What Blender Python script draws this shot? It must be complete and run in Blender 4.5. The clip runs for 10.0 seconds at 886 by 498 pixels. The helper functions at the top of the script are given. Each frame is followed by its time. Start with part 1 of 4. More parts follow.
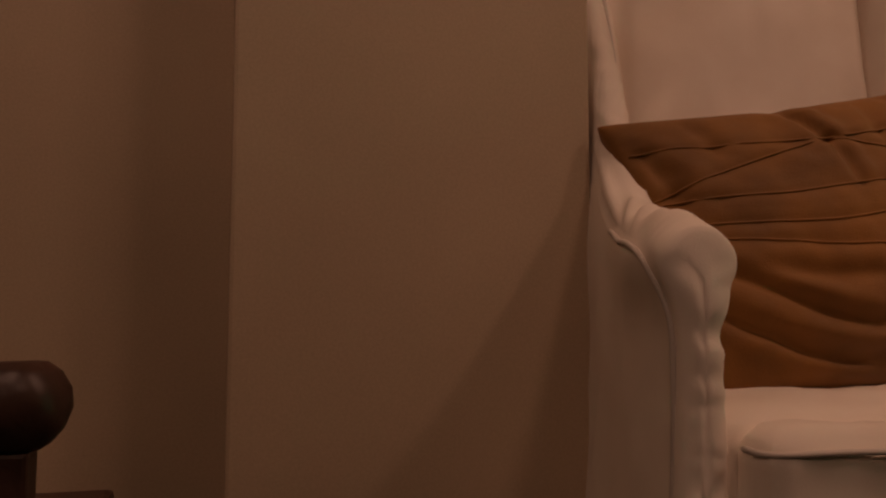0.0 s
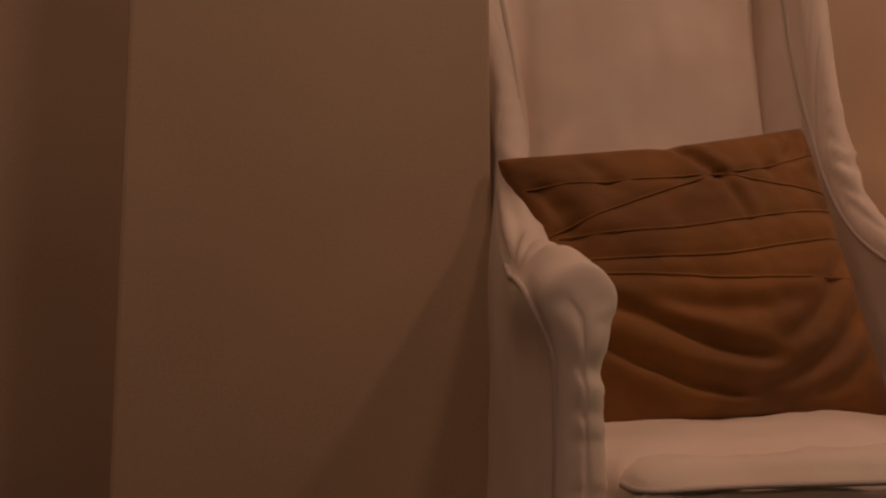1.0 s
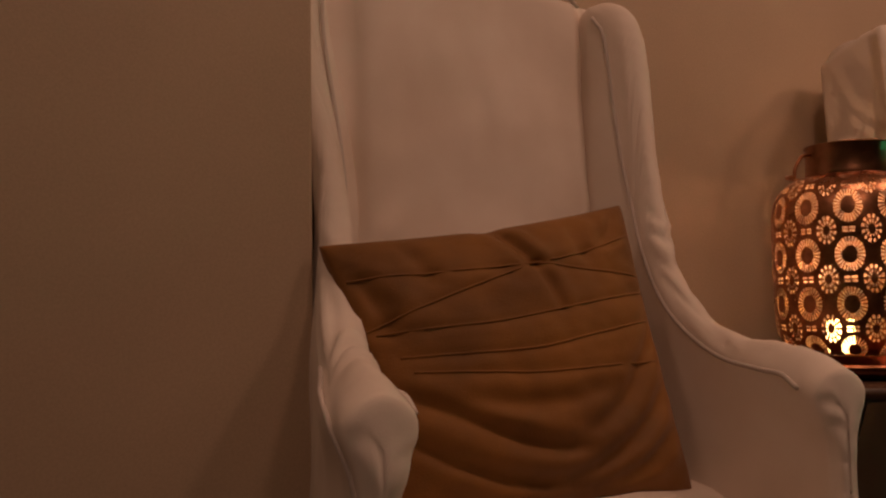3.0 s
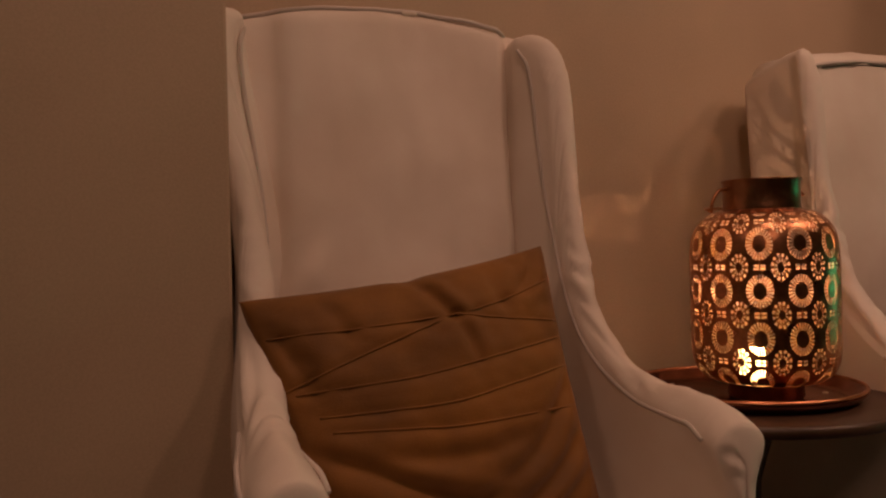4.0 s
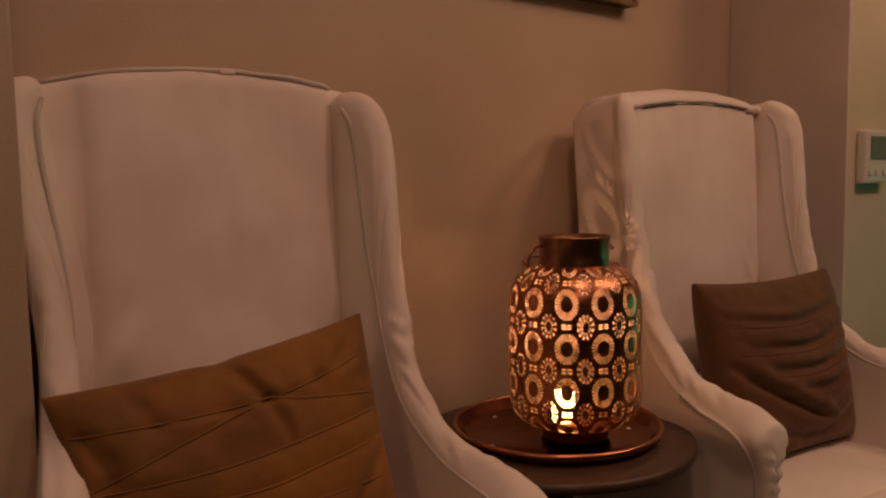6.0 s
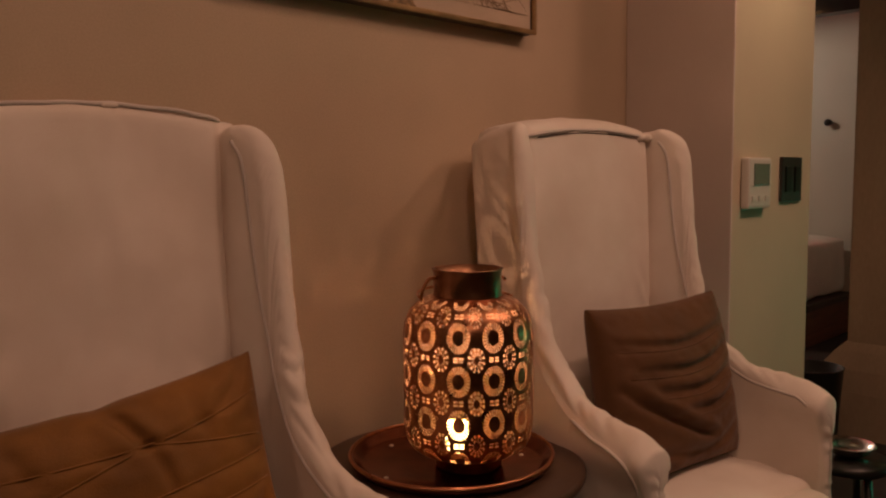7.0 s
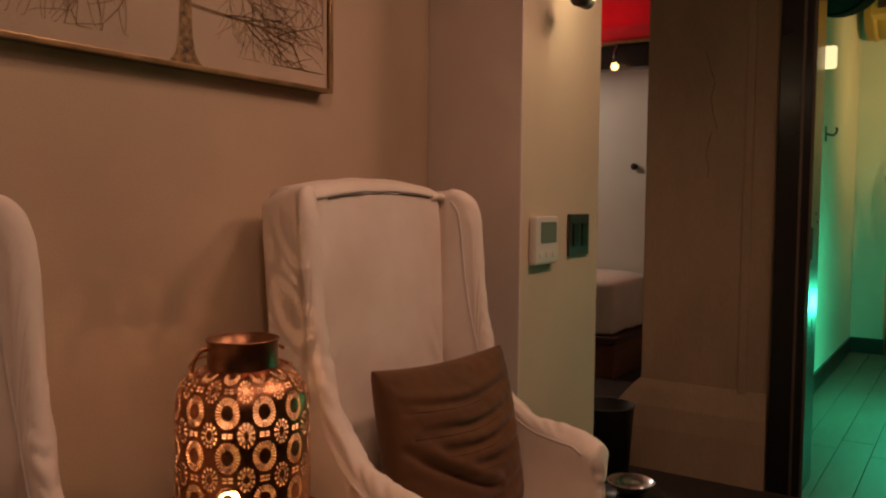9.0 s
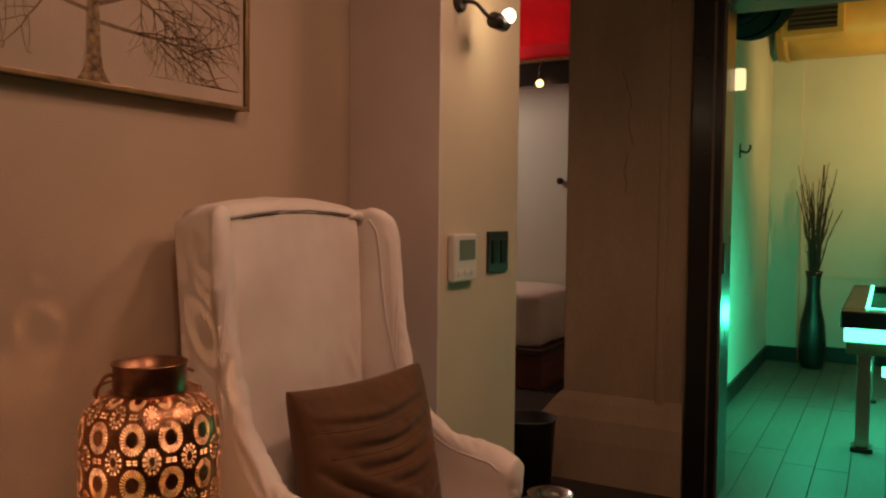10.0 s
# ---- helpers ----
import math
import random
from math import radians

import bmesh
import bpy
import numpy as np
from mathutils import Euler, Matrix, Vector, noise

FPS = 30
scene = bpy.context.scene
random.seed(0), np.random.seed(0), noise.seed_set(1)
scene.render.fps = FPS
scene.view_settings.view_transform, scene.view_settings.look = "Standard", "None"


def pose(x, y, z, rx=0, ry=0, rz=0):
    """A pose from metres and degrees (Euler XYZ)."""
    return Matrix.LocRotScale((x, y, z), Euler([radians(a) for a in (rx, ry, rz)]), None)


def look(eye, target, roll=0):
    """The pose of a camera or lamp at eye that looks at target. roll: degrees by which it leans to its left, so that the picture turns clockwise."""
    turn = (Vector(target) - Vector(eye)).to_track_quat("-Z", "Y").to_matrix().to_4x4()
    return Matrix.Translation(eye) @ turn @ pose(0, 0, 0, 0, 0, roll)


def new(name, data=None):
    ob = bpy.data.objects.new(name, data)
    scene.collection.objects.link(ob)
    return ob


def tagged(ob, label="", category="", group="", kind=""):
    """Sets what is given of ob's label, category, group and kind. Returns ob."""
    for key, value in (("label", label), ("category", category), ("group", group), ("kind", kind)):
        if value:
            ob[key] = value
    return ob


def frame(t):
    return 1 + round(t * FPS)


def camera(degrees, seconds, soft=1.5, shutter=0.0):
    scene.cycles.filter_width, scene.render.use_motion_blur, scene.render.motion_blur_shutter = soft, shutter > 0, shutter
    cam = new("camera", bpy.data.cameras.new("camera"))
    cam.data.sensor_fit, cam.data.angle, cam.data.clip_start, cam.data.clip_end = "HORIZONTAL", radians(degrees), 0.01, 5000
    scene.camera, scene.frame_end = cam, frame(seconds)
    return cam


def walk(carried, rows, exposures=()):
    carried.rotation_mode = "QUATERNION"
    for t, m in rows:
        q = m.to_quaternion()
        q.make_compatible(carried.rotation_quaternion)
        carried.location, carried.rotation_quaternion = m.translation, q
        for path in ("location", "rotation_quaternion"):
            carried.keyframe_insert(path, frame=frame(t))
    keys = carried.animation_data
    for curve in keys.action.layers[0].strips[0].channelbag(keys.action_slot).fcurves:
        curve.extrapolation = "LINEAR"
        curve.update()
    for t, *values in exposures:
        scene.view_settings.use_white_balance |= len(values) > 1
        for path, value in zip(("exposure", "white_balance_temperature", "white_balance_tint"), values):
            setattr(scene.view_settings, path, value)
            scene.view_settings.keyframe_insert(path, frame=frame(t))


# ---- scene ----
cam = camera(57.9, 10.0, soft=2.2)
METRES, EYE, TILT, LEAN, TURN = 1.0, 0.52, 5.0, 0.0, -15.0
ROWS = [
    (0.0, 0.0, 0.0, 0.0, -0.0, 0.0, 0.0),
    (0.5, 0.0337, 0.0057, 0.001, -1.97, 1.07, -0.12),
    (1.0, 0.0657, -0.001, 0.0178, -3.88, 1.43, -0.18),
    (1.5, 0.0894, -0.0044, 0.0484, -6.15, 1.26, -0.23),
    (2.0, 0.112, -0.0007, 0.0872, -8.41, 0.86, -0.24),
    (2.5, 0.1318, 0.0019, 0.138, -10.55, 0.03, -0.21),
    (4.0, 0.194, -0.0169, 0.3509, -16.0, -4.66, -0.01),
    (4.5, 0.2189, -0.0258, 0.4262, -17.78, -6.48, -0.24),
    (5.0, 0.2438, -0.0347, 0.4931, -19.74, -8.02, -0.51),
    (5.5, 0.2679, -0.0406, 0.5455, -22.01, -8.99, -0.78),
    (7.0, 0.3356, -0.0698, 0.6558, -30.18, -9.39, -1.98),
    (7.5, 0.3625, -0.0749, 0.6834, -33.18, -8.96, -2.62),
    (8.0, 0.3913, -0.0946, 0.7159, -35.9, -8.55, -3.23),
    (8.5, 0.4185, -0.1235, 0.7402, -38.48, -7.91, -3.72),
    (9.0, 0.4408, -0.1473, 0.7569, -41.1, -7.19, -3.78),
    (9.5, 0.4538, -0.1714, 0.7725, -43.55, -6.62, -3.97),
    (10.0, 0.4634, -0.1898, 0.783, -45.76, -6.09, -4.14),
]
walk(cam, [(t, pose(0, 0, EYE, TILT, LEAN, TURN) @ pose(METRES * x, METRES * y, METRES * z, 90 + pitch, roll, yaw)) for t, x, y, z, yaw, pitch, roll in ROWS],
     exposures=[(0.0, 0.10), (2.5, 0.0), (4.0, -0.03), (7.0, -0.06), (8.5, -0.02), (10.0, 0.06)])

# ---- light ----
world = bpy.data.worlds.new("dim_room")
world.use_nodes = True
world.node_tree.nodes["Background"].inputs[0].default_value = (0.02, 0.014, 0.01, 1)
world.node_tree.nodes["Background"].inputs[1].default_value = 0.3
scene.world = world

WARM = (1.0, 0.535, 0.36)


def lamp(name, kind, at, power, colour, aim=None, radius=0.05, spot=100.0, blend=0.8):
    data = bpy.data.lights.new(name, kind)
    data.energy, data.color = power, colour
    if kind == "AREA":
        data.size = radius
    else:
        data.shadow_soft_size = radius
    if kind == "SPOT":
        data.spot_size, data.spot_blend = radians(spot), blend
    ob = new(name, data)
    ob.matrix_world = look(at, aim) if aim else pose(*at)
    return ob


# unseen ceiling lamps; the key over the second armchair's front follows the cast shadows
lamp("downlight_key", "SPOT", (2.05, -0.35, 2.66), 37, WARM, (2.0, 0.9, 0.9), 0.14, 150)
# fill lamps with no fixture known, added to brighten walls, pier and chairs
lamp("fill_entry", "SPOT", (-0.35, -1.5, 2.66), 36, WARM, (0.3, 0.6, 0.8), 0.3, 160)
lamp("fill_left", "SPOT", (-1.1, 0.1, 2.66), 30, WARM, (-0.35, 1.2, 0.9), 0.25, 95)
lamp("fill_right", "SPOT", (2.85, -0.45, 2.66), 42, WARM, (2.75, 0.8, 1.1), 0.2, 100)
lamp("fill_near", "SPOT", (0.95, 0.10, 2.66), 27, WARM, (0.9, 0.9, 0.9), 0.14, 150)
lamp("candle_flame_light", "POINT", (1.438, 0.895, 0.659), 3.6, (1.0, 0.50, 0.27), radius=0.003)
lamp("sconce_light", "POINT", (2.682, 0.63, 1.895), 0.9, (1.0, 0.72, 0.42), radius=0.015)
# added lamp without a fixture, brightens the bedroom's white wall and bedding
lamp("bedroom_fill", "POINT", (5.6, 2.9, 2.2), 24, (1.0, 0.78, 0.62), radius=0.1)
# unseen red lamp, placed for the red light on the soffit
lamp("cove_red_light", "POINT", (5.75, 2.35, 2.75), 7, (1.0, 0.03, 0.07), radius=0.05)
# unseen lamp giving the orange light on the duct
lamp("duct_light", "SPOT", (7.0, -0.9, 2.15), 46, (1.0, 0.66, 0.22), (7.9, -0.1, 2.4), 0.05, 150)
lamp("pool_light_under", "AREA", (6.0, -0.75, 0.50), 20, (0.05, 1.0, 0.50), (6.0, -0.75, 0.0), 0.8)
lamp("pool_light_side", "POINT", (5.7, 0.0, 0.66), 23.0, (0.05, 1.0, 0.50), radius=0.06)
lamp("pool_light_front", "POINT", (4.95, -0.6, 0.60), 3.0, (0.05, 1.0, 0.50), radius=0.06)


# ---- materials ----
def mat(name, colour, rough=0.6, metal=0.0, vary=0.12, size=6.0, grain=120.0, bump=0.1, tone=None, stretch=(1, 1, 1), piece=0.0,
        sheen=0.0, spec=0.5, emit=None, glow=0.0, crease=0.0):
    m = bpy.data.materials.new(name)
    m.use_nodes = True
    nt = m.node_tree
    b = nt.nodes["Principled BSDF"]
    b.inputs["Roughness"].default_value, b.inputs["Metallic"].default_value = rough, metal
    b.inputs["Specular IOR Level"].default_value = spec
    if sheen:
        b.inputs["Sheen Weight"].default_value = sheen
    co = nt.nodes.new("ShaderNodeTexCoord")
    mp = nt.nodes.new("ShaderNodeMapping")
    mp.inputs["Scale"].default_value = stretch
    nt.links.new(co.outputs["Object"], mp.inputs["Vector"])
    big = nt.nodes.new("ShaderNodeTexNoise")
    big.inputs["Scale"].default_value, big.inputs["Detail"].default_value = size, 4
    fine = nt.nodes.new("ShaderNodeTexNoise")
    fine.inputs["Scale"].default_value, fine.inputs["Detail"].default_value = grain, 3
    nt.links.new(mp.outputs[0], big.inputs["Vector"])
    nt.links.new(mp.outputs[0], fine.inputs["Vector"])
    ramp = nt.nodes.new("ShaderNodeMix")
    ramp.data_type = "RGBA"
    lo = tone if tone else tuple(c * (1 - vary) for c in colour)
    hi = tuple(min(1, c * (1 + vary)) for c in colour)
    ramp.inputs[6].default_value, ramp.inputs[7].default_value = (*lo, 1), (*hi, 1)
    span = nt.nodes.new("ShaderNodeMapRange")
    span.inputs[1].default_value, span.inputs[2].default_value = 0.32, 0.68
    nt.links.new(big.outputs["Fac"], span.inputs[0])
    nt.links.new(span.outputs[0], ramp.inputs[0])
    speck = nt.nodes.new("ShaderNodeMix")
    speck.data_type, speck.blend_type = "RGBA", "OVERLAY"
    speck.inputs[0].default_value = 0.14
    nt.links.new(ramp.outputs[2], speck.inputs[6])
    nt.links.new(fine.outputs["Fac"], speck.inputs[7])
    last = speck.outputs[2]
    if piece:
        info = nt.nodes.new("ShaderNodeObjectInfo")
        hsv = nt.nodes.new("ShaderNodeHueSaturation")
        r = nt.nodes.new("ShaderNodeMapRange")
        r.inputs[3].default_value, r.inputs[4].default_value = 1 - piece, 1 + piece
        nt.links.new(info.outputs["Random"], r.inputs[0])
        nt.links.new(r.outputs[0], hsv.inputs["Value"])
        nt.links.new(last, hsv.inputs["Color"])
        last = hsv.outputs[0]
    nt.links.new(last, b.inputs["Base Color"])
    rr = nt.nodes.new("ShaderNodeMapRange")
    rr.inputs[3].default_value, rr.inputs[4].default_value = max(0.02, rough - 0.08), min(1, rough + 0.08)
    nt.links.new(big.outputs["Fac"], rr.inputs[0])
    nt.links.new(rr.outputs[0], b.inputs["Roughness"])
    if bump:
        bp = nt.nodes.new("ShaderNodeBump")
        bp.inputs["Strength"].default_value, bp.inputs["Distance"].default_value = bump, 0.004
        nt.links.new(fine.outputs["Fac"], bp.inputs["Height"])
        if crease:
            fold = nt.nodes.new("ShaderNodeTexNoise")
            fold.inputs["Scale"].default_value, fold.inputs["Detail"].default_value, fold.inputs["Distortion"].default_value = 5.5, 1, 0.6
            nt.links.new(mp.outputs[0], fold.inputs["Vector"])
            deep = nt.nodes.new("ShaderNodeBump")
            deep.inputs["Strength"].default_value, deep.inputs["Distance"].default_value = crease, 0.02
            nt.links.new(fold.outputs["Fac"], deep.inputs["Height"])
            nt.links.new(deep.outputs[0], bp.inputs["Normal"])
        nt.links.new(bp.outputs[0], b.inputs["Normal"])
    if emit:
        b.inputs["Emission Color"].default_value, b.inputs["Emission Strength"].default_value = (*emit, 1), glow
    return m


WALL = mat("taupe_wall_paint", (0.50, 0.397, 0.285), 0.62, vary=0.10, size=1.9, grain=260, bump=0.03)
WALL_GREY = mat("mauve_grey_pier_side", (0.80, 0.73, 0.69), 0.62, vary=0.06, size=2.5, grain=260, bump=0.03)
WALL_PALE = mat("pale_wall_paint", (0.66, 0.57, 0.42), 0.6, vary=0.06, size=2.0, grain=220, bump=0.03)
WALL_WHITE = mat("white_wall_paint", (0.62, 0.58, 0.50), 0.6, vary=0.05, size=2.0, grain=220, bump=0.03)
CEIL = mat("beige_ceiling_paint", (0.45, 0.39, 0.32), 0.8)
CONCRETE = mat("brown_plaster", (0.33, 0.25, 0.165), 0.75, vary=0.16, size=3.5, grain=90, bump=0.35, stretch=(1, 1, 0.35))
BLACK = mat("black_paint", (0.012, 0.011, 0.010), 0.35, vary=0.2, size=8, bump=0.04)
GLOSS_BLACK = mat("gloss_black_metal", (0.010, 0.009, 0.008), 0.30, 0.0, spec=0.4, bump=0.02)
STEEL = mat("brushed_steel", (0.55, 0.5, 0.45), 0.28, 1.0, stretch=(1, 1, 0.1), bump=0.05)
SILVER = mat("silver", (0.75, 0.72, 0.68), 0.2, 1.0, bump=0.02)
LINEN = mat("white_linen", (0.88, 0.815, 0.745), 0.85, vary=0.05, tone=(0.79, 0.70, 0.61), size=4, grain=500, bump=0.09, sheen=0.15, crease=0.3)
SEAM = mat("linen_seam", (0.66, 0.61, 0.57), 0.9, grain=500, bump=0.2)
VELVET = mat("ochre_velvet", (0.235, 0.100, 0.014), 0.72, vary=0.34, size=6, grain=420, bump=0.2, sheen=0.12, crease=0.45)
VELVET_DARK = mat("brown_velvet", (0.125, 0.052, 0.014), 0.75, vary=0.18, size=7, grain=420, bump=0.2, sheen=0.15, crease=0.3)
COPPER = mat("aged_copper", (0.50, 0.225, 0.12), 0.30, 1.0, vary=0.25, size=30, grain=300, bump=0.05)
COPPER_DARK = mat("dark_bronze", (0.30, 0.15, 0.085), 0.34, 1.0, vary=0.25, size=30, grain=300, bump=0.05)
REFLECTOR = mat("pale_gold_reflector", (0.66, 0.47, 0.34), 0.5, 0.0, vary=0.08, size=30, bump=0.02)
TABLE = mat("dark_brown_lacquer", (0.075, 0.042, 0.026), 0.38, vary=0.2, size=9, grain=150, bump=0.05, stretch=(1, 6, 1))
WAX = mat("candle_wax", (0.8, 0.72, 0.55), 0.5, bump=0.03)
FLAME = mat("flame", (1, 0.8, 0.4), 0.5, emit=(1.0, 0.62, 0.22), glow=9, bump=0)
CANVAS = mat("beige_canvas", (0.50, 0.40, 0.30), 0.7, vary=0.13, size=4, grain=600, bump=0.25)
INK = mat("dark_brown_paint", (0.10, 0.065, 0.04), 0.6, vary=0.4, size=40, grain=300, tone=(0.26, 0.17, 0.09))
GILT = mat("gilt_frame", (0.42, 0.29, 0.15), 0.32, 0.8, vary=0.2, size=14, bump=0.05)
FRAME_DARK = mat("dark_frame_side", (0.05, 0.032, 0.022), 0.5, bump=0.05)
PLASTIC = mat("white_plastic", (0.68, 0.66, 0.60), 0.42, vary=0.03, bump=0.02)
SCREEN = mat("grey_green_display", (0.17, 0.22, 0.17), 0.2, vary=0.05, bump=0.0)
SWITCH = mat("dark_switch_plate", (0.035, 0.032, 0.028), 0.3, bump=0.02)
BULB = mat("lit_bulb", (1, 0.9, 0.7), 0.4, emit=(1.0, 0.80, 0.52), glow=9, bump=0)
BULB_SOFT = mat("small_lit_bulb", (1, 0.8, 0.5), 0.4, emit=(1.0, 0.52, 0.20), glow=4, bump=0)
WOOD = mat("red_brown_wood", (0.15, 0.062, 0.035), 0.5, vary=0.3, size=5, grain=60, bump=0.12, stretch=(1, 10, 10))
DARK_WOOD = mat("carved_dark_wood", (0.055, 0.026, 0.019), 0.42, vary=0.35, size=18, grain=90, bump=0.2)
FLOOR_DARK = mat("dark_carpet", (0.035, 0.027, 0.022), 0.9, vary=0.25, size=12, grain=300, bump=0.4)
PLANK = mat("grey_plank", (0.10, 0.105, 0.09), 0.6, vary=0.16, size=3, grain=60, bump=0.12, stretch=(1, 9, 9), piece=0.08)
RED = mat("red_lit_soffit", (0.62, 0.02, 0.035), 0.5, bump=0.03)
DUCT = mat("duct_sheet_metal", (0.60, 0.33, 0.09), 0.45, 0.2, vary=0.12, size=4, bump=0.05)
VASE = mat("black_ceramic", (0.015, 0.014, 0.013), 0.3, bump=0.02)
FRAME_SIDE = mat("shaded_frame_brown", (0.06, 0.038, 0.025), 0.45, vary=0.2, size=20, bump=0.05)
MATT_BLACK = mat("matt_black_duct", (0.008, 0.008, 0.008), 0.9, spec=0.05, bump=0.05)
TRUNK = mat("golden_brown_paint", (0.26, 0.165, 0.075), 0.6, vary=0.5, size=55, grain=300, tone=(0.06, 0.038, 0.022))
TRAY = mat("polished_dark_copper", (0.30, 0.115, 0.07), 0.16, 1.0, vary=0.3, size=14, grain=200, bump=0.03)
DULL_STEEL = mat("dull_dark_steel", (0.16, 0.13, 0.11), 0.5, 0.8, bump=0.04)
TWIG = mat("dry_twig", (0.045, 0.028, 0.018), 0.8, bump=0.1)
GREEN_LED = mat("green_led_strip", (0.3, 0.9, 0.6), 0.4, emit=(0.10, 1.0, 0.55), glow=3.5, bump=0)
CLOTH = mat("green_baize", (0.06, 0.30, 0.20), 0.9, grain=500, bump=0.2)
SHEET = mat("white_bed_sheet", (0.72, 0.66, 0.58), 0.85, vary=0.05, bump=0.15)


# ---- builders ----
def finish(bm, name, material, smooth=True):
    bmesh.ops.recalc_face_normals(bm, faces=bm.faces)
    me = bpy.data.meshes.new(name)
    bm.to_mesh(me)
    bm.free()
    me.materials.append(material)
    if smooth:
        me.shade_smooth()
    return me


def part(name, bm, material, parent=None, label="", smooth=True):
    ob = new(name, finish(bm, name, material, smooth))
    ob.parent = parent
    if label:
        ob["label"] = label
    return ob


def holder(name, at, label, category, group="", rz=0):
    ob = new(name)
    ob.empty_display_size = 0.1
    ob.matrix_world = pose(*at, 0, 0, rz)
    return tagged(ob, label, category, group)


def box(bm, lo, hi, bevel=0.0, segments=2):
    made = bmesh.ops.create_cube(bm, size=1)["verts"]
    for v in made:
        v.co = Vector([lo[i] + (v.co[i] + 0.5) * (hi[i] - lo[i]) for i in range(3)])
    if bevel:
        edges = list({e for v in made for e in v.link_edges})
        bmesh.ops.bevel(bm, geom=edges, offset=bevel, segments=segments, affect="EDGES", profile=0.6)
    return bm


def boxes(*rows, bevel=0.0):
    bm = bmesh.new()
    for lo, hi in rows:
        box(bm, lo, hi, bevel)
    return bm


def loft(bm, rings, closed=True, cap=True):
    """Rings of points, all of one length, joined by quads."""
    rows = [[bm.verts.new(p) for p in ring] for ring in rings]
    n = len(rows[0])
    for a, b in zip(rows, rows[1:]):
        for i in range(n if closed else n - 1):
            j = (i + 1) % n
            bm.faces.new((a[i], a[j], b[j], b[i]))
    if cap and closed:
        bm.faces.new(rows[0])
        bm.faces.new(rows[-1])
    return bm


def lathe(bm, profile, centre=(0, 0, 0), steps=48, cap=False):
    cx, cy, cz = centre
    rings = [[(cx + r * math.cos(2 * math.pi * k / steps), cy + r * math.sin(2 * math.pi * k / steps), cz + z) for k in range(steps)]
             for r, z in profile]
    return loft(bm, rings, True, cap)


def tube(bm, points, radius, steps=8, taper=None):
    pts = [Vector(p) for p in points]
    rings = []
    for i, p in enumerate(pts):
        d = (pts[min(i + 1, len(pts) - 1)] - pts[max(i - 1, 0)]).normalized()
        side = d.cross(Vector((0.13, 0.21, 0.97)))
        if side.length < 0.05:
            side = d.cross(Vector((1, 0, 0)))
        side.normalize()
        up = d.cross(side)
        r = radius if taper is None else radius + (taper - radius) * i / max(1, len(pts) - 1)
        rings.append([p + r * (math.cos(2 * math.pi * k / steps) * side + math.sin(2 * math.pi * k / steps) * up) for k in range(steps)])
    return loft(bm, rings)


def smooth_step(a, b, x):
    u = min(1.0, max(0.0, (x - a) / (b - a)))
    return u * u * (3 - 2 * u)


def curve_at(knots, x):
    """Smooth interpolation through (x, value) knots."""
    if x <= knots[0][0]:
        return knots[0][1]
    for (x0, v0), (x1, v1) in zip(knots, knots[1:]):
        if x <= x1:
            return v0 + (v1 - v0) * smooth_step(x0, x1, x)
    return knots[-1][1]


def spline(points, n):
    """Catmull-Rom through the points, n samples to a span."""
    P = [Vector(p) for p in points]
    P = [P[0] * 2 - P[1]] + P + [P[-1] * 2 - P[-2]]
    out = []
    for i in range(1, len(P) - 2):
        for k in range(n):
            u = k / n
            a, b, c, d = P[i - 1], P[i], P[i + 1], P[i + 2]
            out.append(0.5 * ((2 * b) + (c - a) * u + (2 * a - 5 * b + 4 * c - d) * u * u + (3 * b - a - 3 * c + d) * u ** 3))
    out.append(P[-2])
    return out


def crumple(bm, amount, size, seed=0.0, fold=0.0):
    """Push the vertices in and out like cloth that hangs loosely."""
    bm.normal_update()
    off = Vector((seed * 7.3, seed * 3.1, seed * 5.7))
    for v in bm.verts:
        a = noise.noise(v.co * size + off)
        b = noise.noise(Vector((v.co.x * size * 3, v.co.y * size * 3, v.co.z * size * 0.8)) + off)
        v.co += v.normal * (amount * a + fold * b)


# ---- structure ----
def slab(name, lo, hi, material, label, category="wall", bevel=0.004):
    ob = part(name, boxes((lo, hi), bevel=bevel), material, None, smooth=False)
    return tagged(ob, label, category, kind="structure")


def prism(points, z0, z1):
    bm = bmesh.new()
    loft(bm, [[(x, y, z) for x, y in points] for z in (z0, z1)])
    return bm


WY, PY = 1.235, 1.08
slab("floor", (-2.6, -3.2, -0.1), (4.02, 4.4, 0), FLOOR_DARK, "dark carpet floor of the dim lounge", "floor", 0)
slab("floor_bedroom", (4.02, 0.72, -0.1), (6.75, 4.4, -0.002), FLOOR_DARK, "dark floor of the bedroom beyond the opening", "floor", 0)
# ceiling out of view, its colour kept light so that it bounces lamplight
slab("ceiling", (-2.6, -3.2, 2.7), (4.05, 4.4, 2.8), CEIL, "unseen beige ceiling closing the lounge and bouncing light", "ceiling", 0)
slab("wall_north", (-2.6, WY, 0), (2.70, WY + 0.18, 2.7), WALL, "taupe painted wall behind the white armchairs", "wall", 0)
slab("pilaster", (0.0, PY, 0), (0.517, WY + 0.003, 2.7), WALL, "taupe painted pilaster standing proud of the wall", "pilaster", 0.006)
pier = part("wall_pier", prism([(2.462, 0.80), (3.03, 0.80), (3.03, WY + 0.17), (2.66, WY + 0.17), (2.61, WY + 0.001)], 0, 2.7), WALL_PALE, None, smooth=False)
tagged(pier, "pale painted wall pier carrying thermostat and sconce", "wall", kind="structure")
